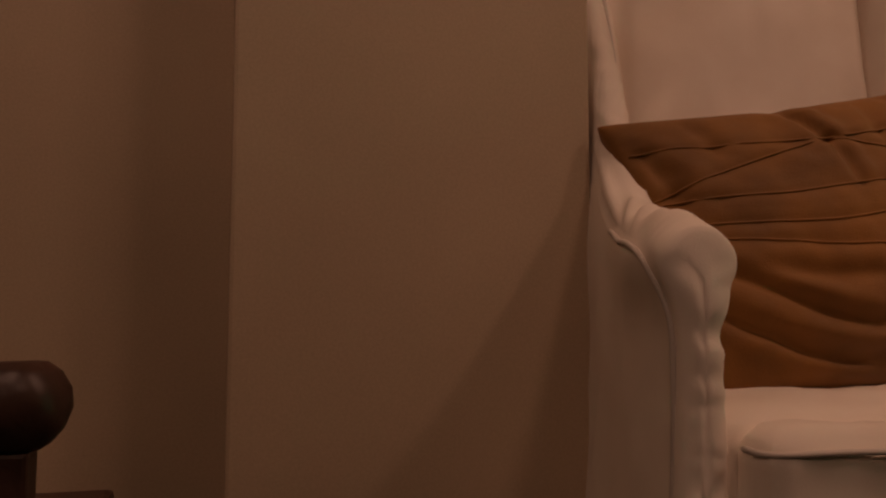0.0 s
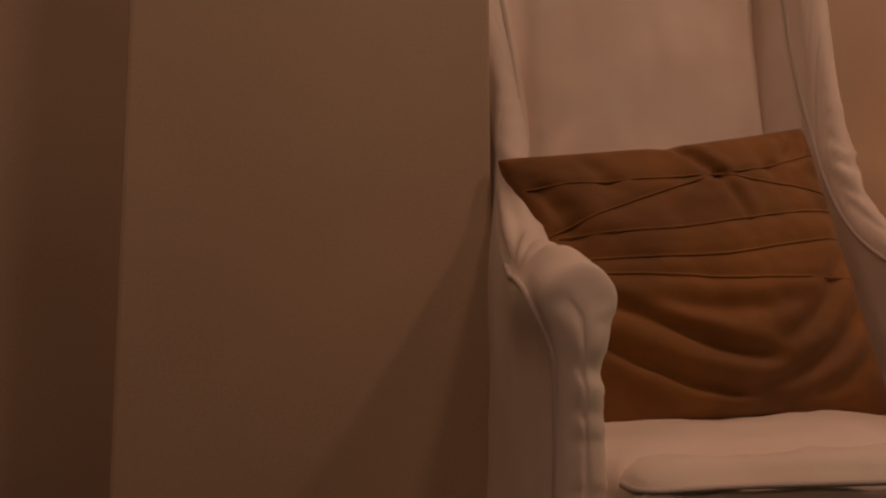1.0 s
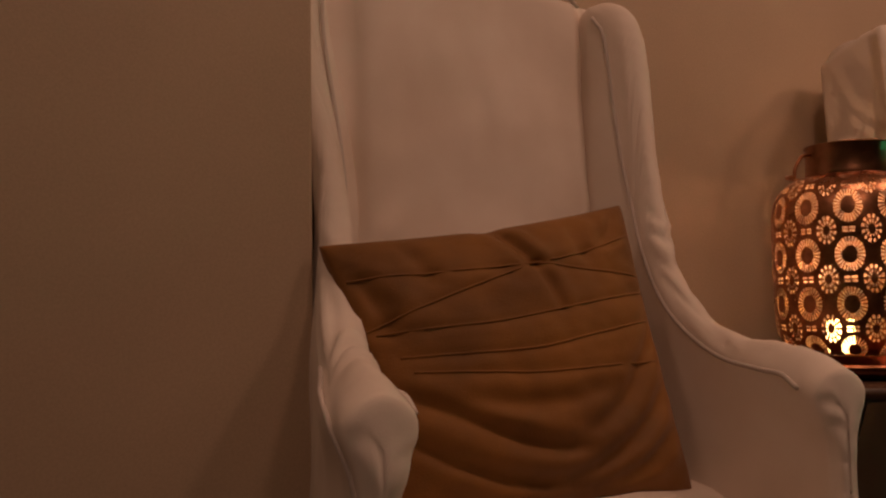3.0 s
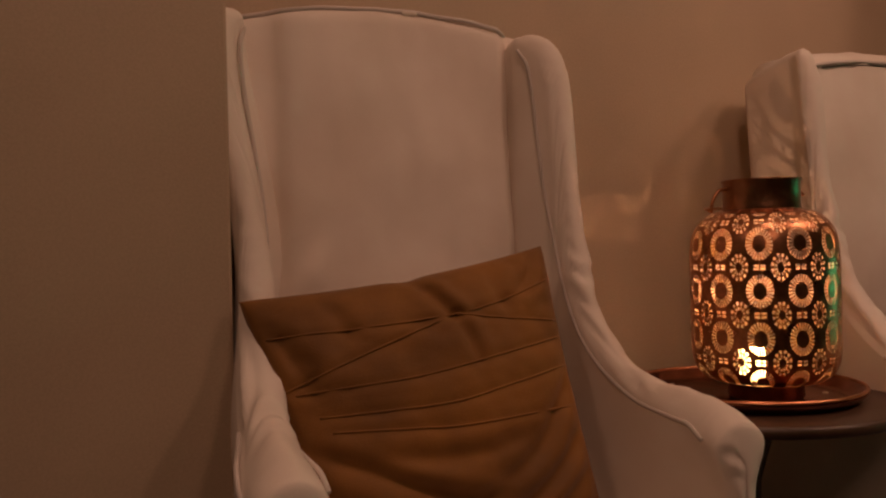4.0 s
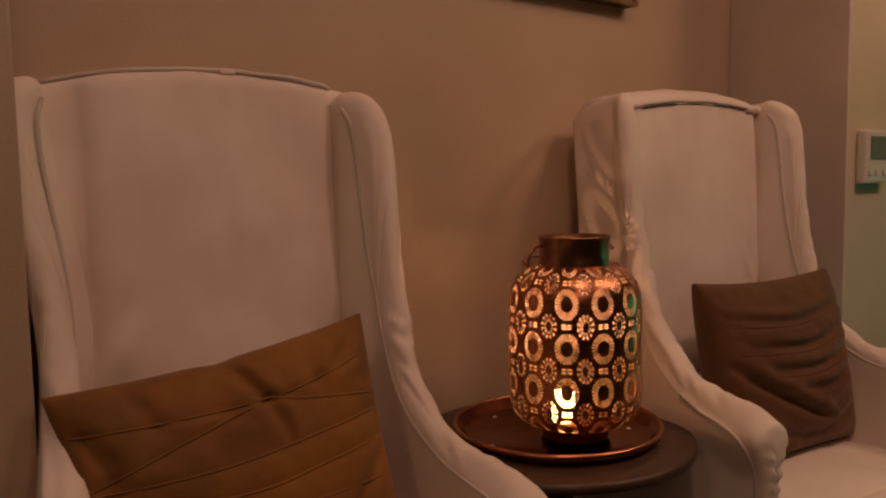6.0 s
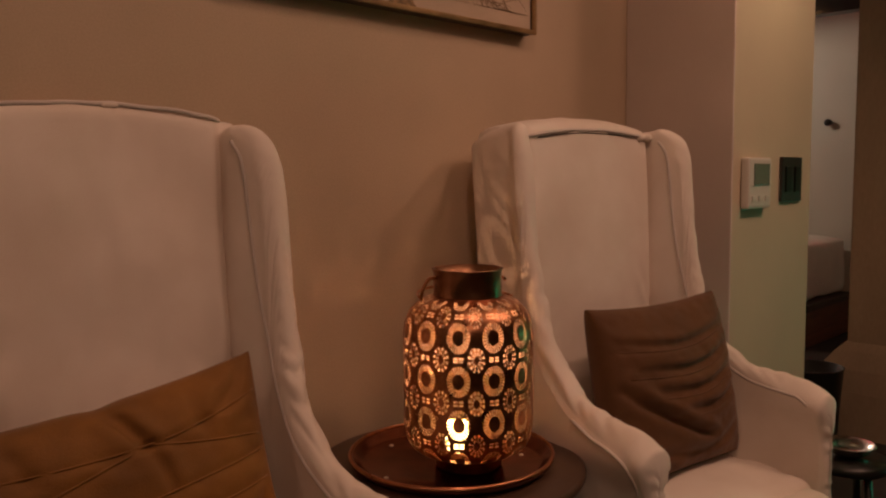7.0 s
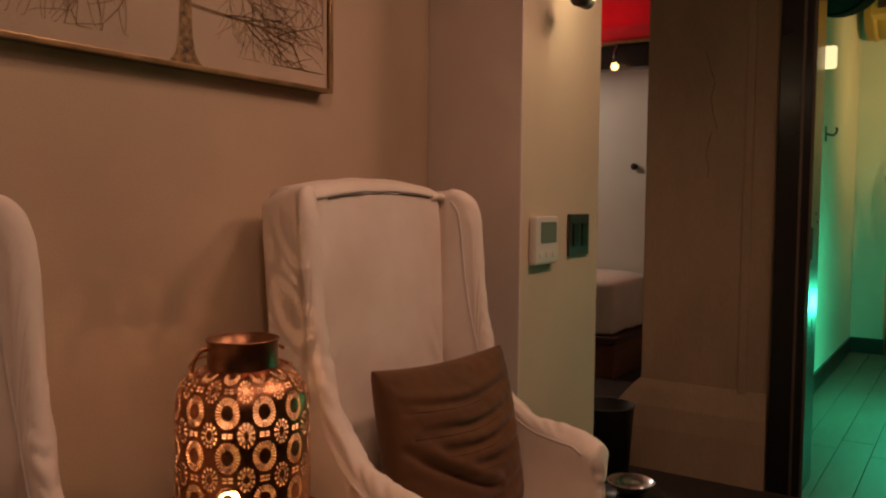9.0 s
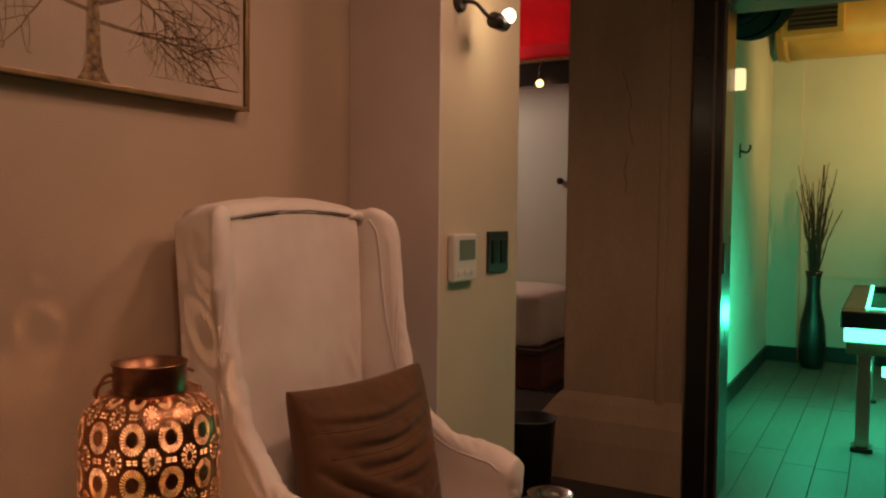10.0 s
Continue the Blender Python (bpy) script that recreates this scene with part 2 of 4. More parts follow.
# thin slab giving the pier's side a paler, greyer colour than its front
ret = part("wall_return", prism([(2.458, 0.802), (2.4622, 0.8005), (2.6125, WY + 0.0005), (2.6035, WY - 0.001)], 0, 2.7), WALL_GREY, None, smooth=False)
tagged(ret, "mauve-grey side of the wall pier, paler than its front", "wall", kind="structure")
# the next two walls are out of view, added to close the lounge
slab("wall_west", (-2.7, -3.2, 0), (-2.6, 1.4, 2.7), WALL, "unseen taupe wall closing the end of the lounge")
slab("wall_south", (-2.6, -3.3, 0), (4.05, -3.2, 2.7), WALL, "unseen taupe wall closing the lounge across from the armchairs")
slab("wall_corridor", (2.62, 4.4, 0), (6.75, 4.5, 3.4), WALL_WHITE, "white wall closing the bedroom")
slab("wall_passage", (2.66, WY + 0.17, 0), (2.78, 4.4, 3.4), WALL, "taupe wall of the passage behind the pier")
slab("wall_east", (4.08, -3.2, 0), (4.28, -1.15, 2.7), CONCRETE, "brown plastered wall beside the dark doorway")
slab("wall_east_head", (4.08, -1.15, 2.30), (4.28, 0.41, 2.7), CONCRETE, "brown plastered wall above the dark doorway")
slab("wall_pool_left", (4.28, 0.56, 0), (8.3, 0.72, 3.5), WALL_WHITE, "white wall of the pool room washed in green light", "wall", 0)
slab("wall_pool_far", (8.2, -3.3, 0), (8.35, 0.56, 3.5), WALL_WHITE, "pale far wall of the pool room", "wall", 0)
slab("wall_pool_jog", (8.0, 0.31, 0), (8.203, 0.563, 3.5), WALL_WHITE, "pale projecting corner of the pool room wall", "wall", 0.003)
slab("wall_pool_right", (4.28, -3.4, 0), (8.3, -3.3, 3.5), WALL_WHITE, "white wall closing the pool room", "wall", 0)
slab("ceiling_pool", (4.05, -3.4, 3.4), (8.35, 4.5, 3.5), CEIL, "beige ceiling over pool room and bedroom", "ceiling", 0)
slab("wall_bedroom", (6.6, 0.72, 0), (6.75, 4.4, 3.4), WALL_WHITE, "greyish white wall of the bedroom", "wall", 0)
slab("baseboard_pool_left", (4.3, 0.545, 0.0), (7.985, 0.559, 0.13), BLACK, "black baseboard along the green-lit wall", "baseboard", 0.003)
slab("baseboard_pool_far", (8.186, -3.2, 0.0), (8.199, 0.308, 0.13), BLACK, "black baseboard along the far wall", "baseboard", 0.003)
slab("baseboard_pool_jog", (7.986, 0.30, 0.0), (7.999, 0.559, 0.13), BLACK, "black baseboard round the projecting corner", "baseboard", 0.003)
slab("trim_pool_far", (8.19, -3.2, 0.74), (8.199, 0.308, 0.765), WALL_PALE, "thin pale wainscot trim on the far wall", "trim", 0.002)

# the rough column with its wider foot
col = bmesh.new()
box(col, (4.08, 0.411, 0.0), (4.36, 1.005, 2.7), 0.012)
column = part("column", col, CONCRETE, None, smooth=False)
tagged(column, "brown plastered column with cracks and a wider foot", "column", kind="structure")
foot = bmesh.new()
prof = [(0.0, 0.055), (0.20, 0.052), (0.30, 0.040), (0.38, 0.016), (0.42, 0.001)]
loft(foot, [[(4.08 - d, 0.43 - 0.2 * d, z), (4.37, 0.43 - 0.2 * d, z), (4.37, 1.005 + 2.6 * d, z), (4.08 - d, 1.005 + 2.6 * d, z)] for z, d in prof])
part("plinth", foot, CONCRETE, column, smooth=False)
rib = bmesh.new()
box(rib, (4.073, 0.515, 0.33), (4.085, 0.555, 2.7), 0.005)
part("corner_bead", rib, CONCRETE, column, smooth=False)
random.seed(4)
for y0, z0, z1 in ((0.735, 1.95, 1.58), (0.70, 1.58, 1.38)):
    pts, y, z = [], y0, z0
    while z > z1:
        pts.append((4.0795, y, z))
        z -= 0.025
        y += random.uniform(-0.012, 0.009)
    bm = bmesh.new()
    tube(bm, pts, 0.0013, 5)
    part("crack", bm, FRAME_DARK, column)

# black doorway to the pool room
door = holder("door_1", (4.08, 0.33, 0), "gloss black metal door frame with dull steel edges", "door frame")
door["kind"] = "structure"
part("jamb", boxes(((-0.05, -0.055, 0), (0.24, 0.079, 2.30)), bevel=0.006), GLOSS_BLACK, door, smooth=False)
part("jamb", boxes(((-0.05, -1.48, 0), (0.24, -1.37, 2.30)), bevel=0.006), GLOSS_BLACK, door, smooth=False)
part("header", boxes(((-0.05, -1.37, 2.215), (0.24, -0.055, 2.30)), bevel=0.006), GLOSS_BLACK, door, smooth=False)
for y in (-0.061, -0.018):
    part("edge_strip", boxes(((-0.056, y - 0.006, 0), (-0.049, y + 0.006, 2.21)), bevel=0.002), DULL_STEEL, door, "dull steel strip", smooth=False)
part("strike_plate", boxes(((0.03, -0.062, 1.02), (0.09, -0.054, 1.16)), bevel=0.002), DULL_STEEL, door, "dull steel strike plate", smooth=False)
jl = holder("wall_lamp", (4.36, 0.265, 1.92), "small lit cream glass lamp beside the doorway", "lamp")
part("shade", boxes(((-0.02, -0.03, -0.05), (0.02, 0.03, 0.05)), bevel=0.012), mat("lit_cream_glass", (1, 0.85, 0.6), 0.4, emit=(1.0, 0.72, 0.36), glow=1.3, bump=0), jl)
part("bracket", boxes(((-0.012, 0.03, -0.03), (0.012, 0.296, 0.0)), bevel=0.003), BLACK, jl, smooth=False)


# ---- armchairs ----
# front and upper edge of arm and wing, as (depth, height)
EDGE = [(-0.392, 0.44), (-0.402, 0.52), (-0.400, 0.592), (-0.384, 0.626), (-0.345, 0.645), (-0.29, 0.650), (-0.215, 0.661), (-0.150, 0.698), (-0.098, 0.756),
        (-0.060, 0.836), (-0.034, 0.94), (-0.020, 1.05), (-0.012, 1.15), (-0.002, 1.218), (0.018, 1.256), (0.050, 1.272), (0.085, 1.268)]


RIM = [(p.y, p.z) for p in spline([(0, y, z) for y, z in EDGE], 3)]


def lean_out(z, lean):
    """How far the loose cover spreads sideways towards the top."""
    return lean * smooth_step(0.84, 1.25, z) - 0.16 * lean


def side_x(y, z, lean=0.0, flare=0.042):
    """Middle of the side panel, measured from the chair's middle: arms flare towards the front, wings turn outwards."""
    low = 0.286 + flare * smooth_step(0.02, -0.36, y)
    high = 0.246 + 0.042 * smooth_step(0.07, -0.02, y) + lean_out(z, lean)
    return low + (high - low) * smooth_step(0.58, 0.88, z)


def side_half(y, z):
    arm = smooth_step(-0.15, -0.35, y)
    roll = math.exp(-((z - 0.592) / 0.050) ** 2)
    return 0.025 + arm * (-0.002 + 0.023 * roll)


def rim_gap(y, z):
    """How far a place on the panel lies inside its front and upper edge."""
    return min(math.hypot(y - a, z - b) for a, b in RIM)


def ridged(p):
    """Sharp-crested noise, like gathered cloth."""
    return 1 - 2.4 * abs(noise.noise(p))


def side_panel(s, seed, rear, lean, flare):
    """Arm and wing in one: sections across the panel, swept from the arm's front to the wing's back."""
    top = spline([(0, y, z) for y, z in EDGE[3:] + [(0.5 * (0.085 + rear), 1.258), (rear, 1.240)]], 9)
    rows = []
    y_tip = -0.402
    for share in (0.03, 0.22, 0.42, 0.60, 0.76, 0.88, 0.96):
        sink = 1 - math.sqrt(1 - share * share)
        rows.append((y_tip + 0.016 * sink, share, 0.560 + 0.062 * (1 - (1 - share) ** 2)))
    for p in top:
        if p.y > rows[-1][0] + 0.0008:
            rows.append((p.y, 1.0, p.z))
    rings = []
    n = len(rows)
    for i, (y, share, h) in enumerate(rows):
        a, b = rows[max(0, i - 1)], rows[min(n - 1, i + 1)]
        slope = min(14.0, abs((b[2] - a[2]) / max(1e-4, b[0] - a[0]))) if share == 1.0 and y > -0.36 else 0.0
        half = side_half(y, 0.585) * share
        capz = min(half * math.sqrt(1 + slope * slope), h - 0.36, 0.34)
        ring = []
        for k in range(90):
            z = 0.02 + (h - capz - 0.02) * k / 90
            wide = 0.30 * (0.042 - flare) * smooth_step(0.80, 0.62, z) * smooth_step(-0.39, -0.26, y)
            ring.append((side_x(y, z, lean, flare) + side_half(y, z) * share + wide + 0.02 * smooth_step(0.45, 0.02, z), y, z))
        for k in range(17):
            q = math.pi * k / 16
            z = h - capz + capz * math.sin(q)
            ring.append((side_x(y, z, lean, flare) + side_half(y, min(z, h)) * share * math.cos(q), y, z))
        for k in range(1, 47):
            z = h - capz - (h - capz - 0.28) * k / 46
            ring.append((side_x(y, z, lean, flare) - side_half(y, z) * share, y, z))
        rings.append([(s * x, y, z) for x, y, z in ring])
    bm = bmesh.new()
    loft(bm, rings)
    bm.normal_update()
    off = Vector((seed, seed * 2, 0))
    for v in bm.verts:
        c = v.co
        outer = smooth_step(0.2, 0.8, s * v.normal.x)
        gather = smooth_step(-0.345, -0.385, c.y) * (0.30 + 0.70 * smooth_step(0.60, 0.54, c.z)) * (1 - outer)
        run = c.z - 0.8 * c.y
        ruck = 0.8 * ridged(Vector((run * 46, c.x * 10, c.y * 6)) + off) + 0.5 * noise.noise(Vector((run * 30, c.x * 18, 8)) + off)
        pucker = 0.7 * ridged(Vector((c.z * 34 + 4 * c.x, c.x * 9, 0.3)) + off) + 0.5 * noise.noise(Vector((c.z * 60, c.x * 16, 2)) + off)
        rim = smooth_step(0.040, 0.004, rim_gap(c.y, c.z)) * (0.25 + 0.75 * smooth_step(1.05, 0.78, c.z)) * smooth_step(-0.36, -0.20, c.y)
        drape = noise.noise(Vector((c.x * 10 + run * 2.0, c.y * 30, c.z * 3.0)) + off)
        broad = noise.noise(Vector((c.x * 5, c.y * 11, c.z * 4)) + off)
        pull = ridged(Vector((c.y * 9 + c.z * 6, c.x * 3, c.z * 2.2 - c.y * 3)) + off) * smooth_step(0.62, 0.52, c.z)
        calm = 1 - gather
        v.co += v.normal * calm * (0.0095 * rim * ruck + 0.0042 * drape * (1 - 0.85 * outer) + 0.007 * broad * (1 - 0.5 * outer) + 0.003 * pull)
        v.co += Vector((-0.5 * s, -0.85, 0.0)) * 0.0060 * gather * pucker
    return bm


def side_welt(s, lean, flare):
    pts = spline([(0, y, z) for y, z in EDGE[3:15]], 5)
    path = []
    for i, p in enumerate(pts):
        d = (pts[min(i + 1, len(pts) - 1)] - pts[max(i - 1, 0)]).normalized()
        q = p + Vector((0, d.z, -d.y)) * 0.036
        path.append((s * (side_x(q.y, q.z, lean, flare) - side_half(q.y, q.z) - 0.0005), q.y, q.z))
    bm = bmesh.new()
    tube(bm, path, 0.0036, 7)
    return bm


def front_welt(s, flare):
    """Cord down the outer edge of the arm's front and back along the top of its outer side."""
    spots = [(-0.372, 0.05), (-0.374, 0.25), (-0.376, 0.45), (-0.374, 0.54), (-0.355, 0.585), (-0.31, 0.606), (-0.25, 0.616), (-0.19, 0.634)]
    path = []
    for p in spline([(0, y, z) for y, z in spots], 6):
        wide = 0.30 * (0.042 - flare) * smooth_step(0.80, 0.62, p.z) * smooth_step(-0.39, -0.26, p.y)
        path.append((s * (side_x(p.y, p.z, 0.0, flare) + side_half(p.y, p.z) + wide + 0.02 * smooth_step(0.45, 0.02, p.z) + 0.001), p.y, p.z))
    bm = bmesh.new()
    tube(bm, path, 0.0038, 7)
    return bm


def back_top(x):
    return 1.298 - 0.036 * (abs(x) / 0.29) ** 2.2


def back_front(x, z):
    groove = 0.022 * smooth_step(0.200, 0.226, x) if x > 0 else 0.010 * smooth_step(0.20, 0.226, -x)
    return 0.034 + groove + 0.04 * (z - 0.4) / 0.9 - 0.020 * (1 - min(1.0, abs(x) / 0.24) ** 2) * math.sin(math.pi * min(1, max(0, (z - 0.42) / 0.86))) ** 0.7


def chair_back(seed, rear, lean):
    rings = []
    for i in range(61):
        f = -1 + 2 * i / 60

        def across(z):
            return f * (0.250 + (lean_out(z, lean) if f < 0 else 0.0))
        top = back_top(across(1.25))
        ring = []
        for k in range(56):
            z = 0.30 + (top - 0.03 - 0.30) * k / 55
            ring.append((across(z), back_front(across(z), z), z))
        x = across(1.25)
        yf = back_front(x, top - 0.03)
        thick = rear - yf
        for k in range(1, 10):
            q = math.pi * k / 9
            ring.append((x, yf + thick / 2 - thick / 2 * math.cos(q), top - 0.03 + 0.03 * math.sin(q)))
        for k in range(1, 14):
            z = top - 0.03 - (top - 0.05) * k / 13
            ring.append((across(z), yf + thick - 0.015 * k / 13, z))
        rings.append(ring)
    bm = bmesh.new()
    loft(bm, rings)
    bm.normal_update()
    off = Vector((seed, 0, seed * 3))
    for v in bm.verts:
        c = v.co
        pull = math.exp(-((abs(c.x) - 0.175) / 0.05) ** 2) * smooth_step(0.98, 0.80, c.z)
        s = 1 if c.x > 0 else -1
        crease = ridged(Vector((s * c.x * 16 + c.z * 9, 0, c.z * 4 + s)) + off)
        v.co += v.normal * (0.007 * noise.noise(c * 5 + off) + 0.0025 * noise.noise(Vector((c.x * 24, 0, c.z * 9)) + off) + 0.010 * pull * crease)
    return bm


def rounded(lo, hi, r, cuts=12, bulge=0.0):
    bm = bmesh.new()
    bmesh.ops.create_cube(bm, size=2)
    bmesh.ops.subdivide_edges(bm, edges=bm.edges, cuts=cuts, use_grid_fill=True)
    lo, hi = Vector(lo), Vector(hi)
    mid, half = (lo + hi) / 2, (hi - lo) / 2
    for v in bm.verts:
        c = v.co.copy()
        w = (1 - c.x * c.x) * (1 - c.y * c.y)
        p = Vector([c[i] * half[i] for i in range(3)])
        core = Vector([max(-(half[i] - r), min(half[i] - r, p[i])) for i in range(3)])
        d = p - core
        if d.length > 1e-6:
            p = core + d.normalized() * min(r, d.length)
        p.z += bulge * w * (1 if c.z > 0 else -0.3)
        v.co = mid + p
    return bm


def merge(*meshes):
    out = bmesh.new()
    for bm in meshes:
        me = bpy.data.meshes.new("tmp")
        bm.to_mesh(me)
        bm.free()
        out.from_mesh(me)
        bpy.data.meshes.remove(me)
    return out


def armchair(at, rz, seed, label, tucked, rear, lean):
    c = holder("armchair", at, label, "armchair", "slipcovered armchairs by the wall", rz)
    part("back", chair_back(seed, rear, lean), LINEN, c)
    for s in (-1, 1):
        spread = lean if s < 0 else 0.0
        side = part("side_panel", side_panel(s, seed + s, rear, spread, 0.014 if s < 0 else 0.042), LINEN, c, "white linen arm and wing with gathered front")
        part("welt", side_welt(s, spread, 0.014 if s < 0 else 0.042), SEAM, side)
        part("front_cord", front_welt(s, 0.014 if s < 0 else 0.042), SEAM, side)
    cushion = merge(rounded((-0.305, -0.39, 0.290), (0.305, 0.03, 0.424), 0.045, 16, 0.012),
                    rounded((-0.268, -0.462, 0.286), (0.268, -0.370, 0.412), 0.036, 18, 0.006))
    crumple(cushion, 0.009, 9, seed, 0.006)
    seat = part("seat_cushion", cushion, LINEN, c, "white linen seat cushion")
    for z in (0.312, 0.388):
        bm = bmesh.new()
        tube(bm, spline([(-0.266, -0.41, z), (-0.254, -0.452, z), (-0.15, -0.465, z + 0.004), (0.15, -0.465, z + 0.001), (0.254, -0.452, z), (0.266, -0.41, z)], 6), 0.0036, 6)
        part("welt", bm, SEAM, seat)
    skirt = rounded((-0.300, -0.42, 0.012), (0.300, 0.05, 0.30), 0.03, 22)
    skirt.normal_update()
    for v in skirt.verts:
        v.co += v.normal * 0.012 * noise.noise(Vector((v.co.x * 17, v.co.y * 17, v.co.z * 2 + seed))) * smooth_step(0.30, 0.1, v.co.z)
    part("skirt", skirt, LINEN, c)
    bm = bmesh.new()
    xs = [-0.215 - lean + (0.440 + lean) * k / 40 for k in range(41)]
    lift = -0.034 if tucked else 0.0
    tube(bm, [(x, back_front(x, back_top(x) - 0.03) + (0.010 if not tucked else -0.001), back_top(x) + lift + 0.0025 * noise.noise(Vector((x * 18, seed, 0)))) for x in xs], 0.0044, 7)
    part("welt", bm, SEAM, c)
    if tucked:
        bm = bmesh.new()
        tube(bm, [(x, back_front(x, back_top(x) - 0.04) - 0.0015, back_top(x) - 0.042) for x in [(-0.19 + 0.35 * k / 24) for k in range(25)]], 0.0013, 7)
        part("slit", bm, FRAME_DARK, c, "dark slit under the folded top edge")
        knot = rounded((0.168, 0.064, 1.240), (0.228, 0.090, 1.258), 0.008, 8)
        crumple(knot, 0.006, 40, seed, 0.004)
        part("bunched_corner", knot, LINEN, c, "bunched linen at the top corner")
    else:
        tag = rounded((0.010, 0.075, 1.291), (0.040, 0.085, 1.301), 0.004, 4)
        part("tab", tag, LINEN, c)
    return c


armchair((0.835, 1.090, 0), -8.5, 1.0, "white slipcovered wing armchair with gathered arm fronts", False, 0.118, 0.055)
armchair((2.040, 0.917, 0), -9, 5.0, "white slipcovered wing armchair beside the pale pier", True, 0.205, 0.02).scale = (1.03, 1.0, 1.018)


# ---- cushions ----
def to_line(U, V, pts):
    """Distance of each place from a bent line through the points, and the side of it."""
    best = np.full(U.shape, 9.0)
    way = np.zeros(U.shape)
    along = np.zeros(U.shape)
    for k, (a, b) in enumerate(zip(pts, pts[1:])):
        dx, dy = b.x - a.x, b.y - a.y
        f = np.clip(((U - a.x) * dx + (V - a.y) * dy) / (dx * dx + dy * dy + 1e-9), 0, 1)
        px, py = U - a.x - f * dx, V - a.y - f * dy
        d = np.hypot(px, py)
        near = d < best
        best = np.where(near, d, best)
        way = np.where(near, np.sign(dx * py - dy * px), way)
        along = np.where(near, (k + f) / (len(pts) - 1), along)
    return best, way, np.sin(np.pi * np.clip(along, 0, 1)) ** 0.6


def cushion(name, mid, ax, ay, skew, thick, material, label, folds, seams, seed, pinch=0.0):
    """A stuffed square with pulled-in edges, pointed corners, corded seams and soft folds, each fold a line with depth and width."""
    ax, ay, sk = Vector(ax), Vector(ay), Vector(skew)
    az = ax.cross(ay).normalized()
    ob = holder(name, mid, label, "cushion", "cushions on the armchairs")
    n = 120
    t = np.sin(np.linspace(-0.5 * math.pi, 0.5 * math.pi, n + 1) * 0.86) / math.sin(0.43 * math.pi)
    U, V = np.meshgrid(t, t)
    body = np.clip((1 - U * U) * (1 - V * V), 0, 1) ** 0.36
    edge = np.clip(np.minimum(1 - np.abs(U), 1 - np.abs(V)) / 0.12, 0, 1)
    front = thick * body
    for pts, depth, width in folds:
        line = spline([(a, b, 0) for a, b in pts], 6)
        d, way, fade = to_line(U, V, line)
        front -= 0.8 * depth * fade * edge * np.exp(-(d / width) ** 2)
        front += 0.6 * depth * fade * edge * np.exp(-((d - 1.9 * width) / (1.3 * width)) ** 2) * np.where(way > 0, 1.0, 0.45)
    for pts in seams:
        d, way, fade = to_line(U, V, spline([(a, b, 0) for a, b in pts], 6))
        front -= 0.0022 * edge * np.exp(-(d / 0.035) ** 2)
    rough = np.array([[noise.noise(Vector((u * 3.0, v * 3.4, seed))) + 0.5 * noise.noise(Vector((u * 7 + v * 2, v * 8, seed + 5))) for u in t] for v in t])
    front += 0.0045 * body * rough
    tug = np.array([[noise.noise(Vector((u * 8.0, v * 8.0, seed + 2))) for u in t] for v in t])
    front += 0.004 * edge * np.exp(-(np.minimum(1 - np.abs(U), 1 - np.abs(V)) / 0.2) ** 2) * tug
    back = -thick * body
    X = U * (1 - 0.06 * (1 - V * V))
    Y = V * (1 - np.where(V > 0, 0.07, 0.03) * (1 - U * U)) - pinch * np.exp(-((U + 0.02) / 0.10) ** 2) * np.clip(V, 0, 1) ** 6

    def solid(x, y, z):
        return ax * float(x) + ay * float(y) + sk * float(x * y) + az * float(z)
    bm = bmesh.new()
    for Z in (front, back):
        g = [[bm.verts.new(solid(X[r, q], Y[r, q], Z[r, q])) for q in range(n + 1)] for r in range(n + 1)]
        for r in range(n):
            for q in range(n):
                bm.faces.new((g[r][q], g[r][q + 1], g[r + 1][q + 1], g[r + 1][q]))
    bmesh.ops.remove_doubles(bm, verts=bm.verts, dist=0.0004)
    part("cover", bm, material, ob)
    for pts in seams:
        path = []
        for p in spline([(a, b, 0) for a, b in pts], 10):
            r, q = int(np.argmin(np.abs(t - p.y))), int(np.argmin(np.abs(t - p.x)))
            path.append(solid(X[r, q] + p.x - U[r, q], Y[r, q] + p.y - V[r, q], front[r, q] + 0.0008))
        path = [path[0]] + [(a + b + c) / 3 for a, b, c in zip(path, path[1:], path[2:])] + [path[-1]]
        bm = bmesh.new()
        tube(bm, path, 0.0018, 6)
        part("seam", bm, material, ob)
    return ob


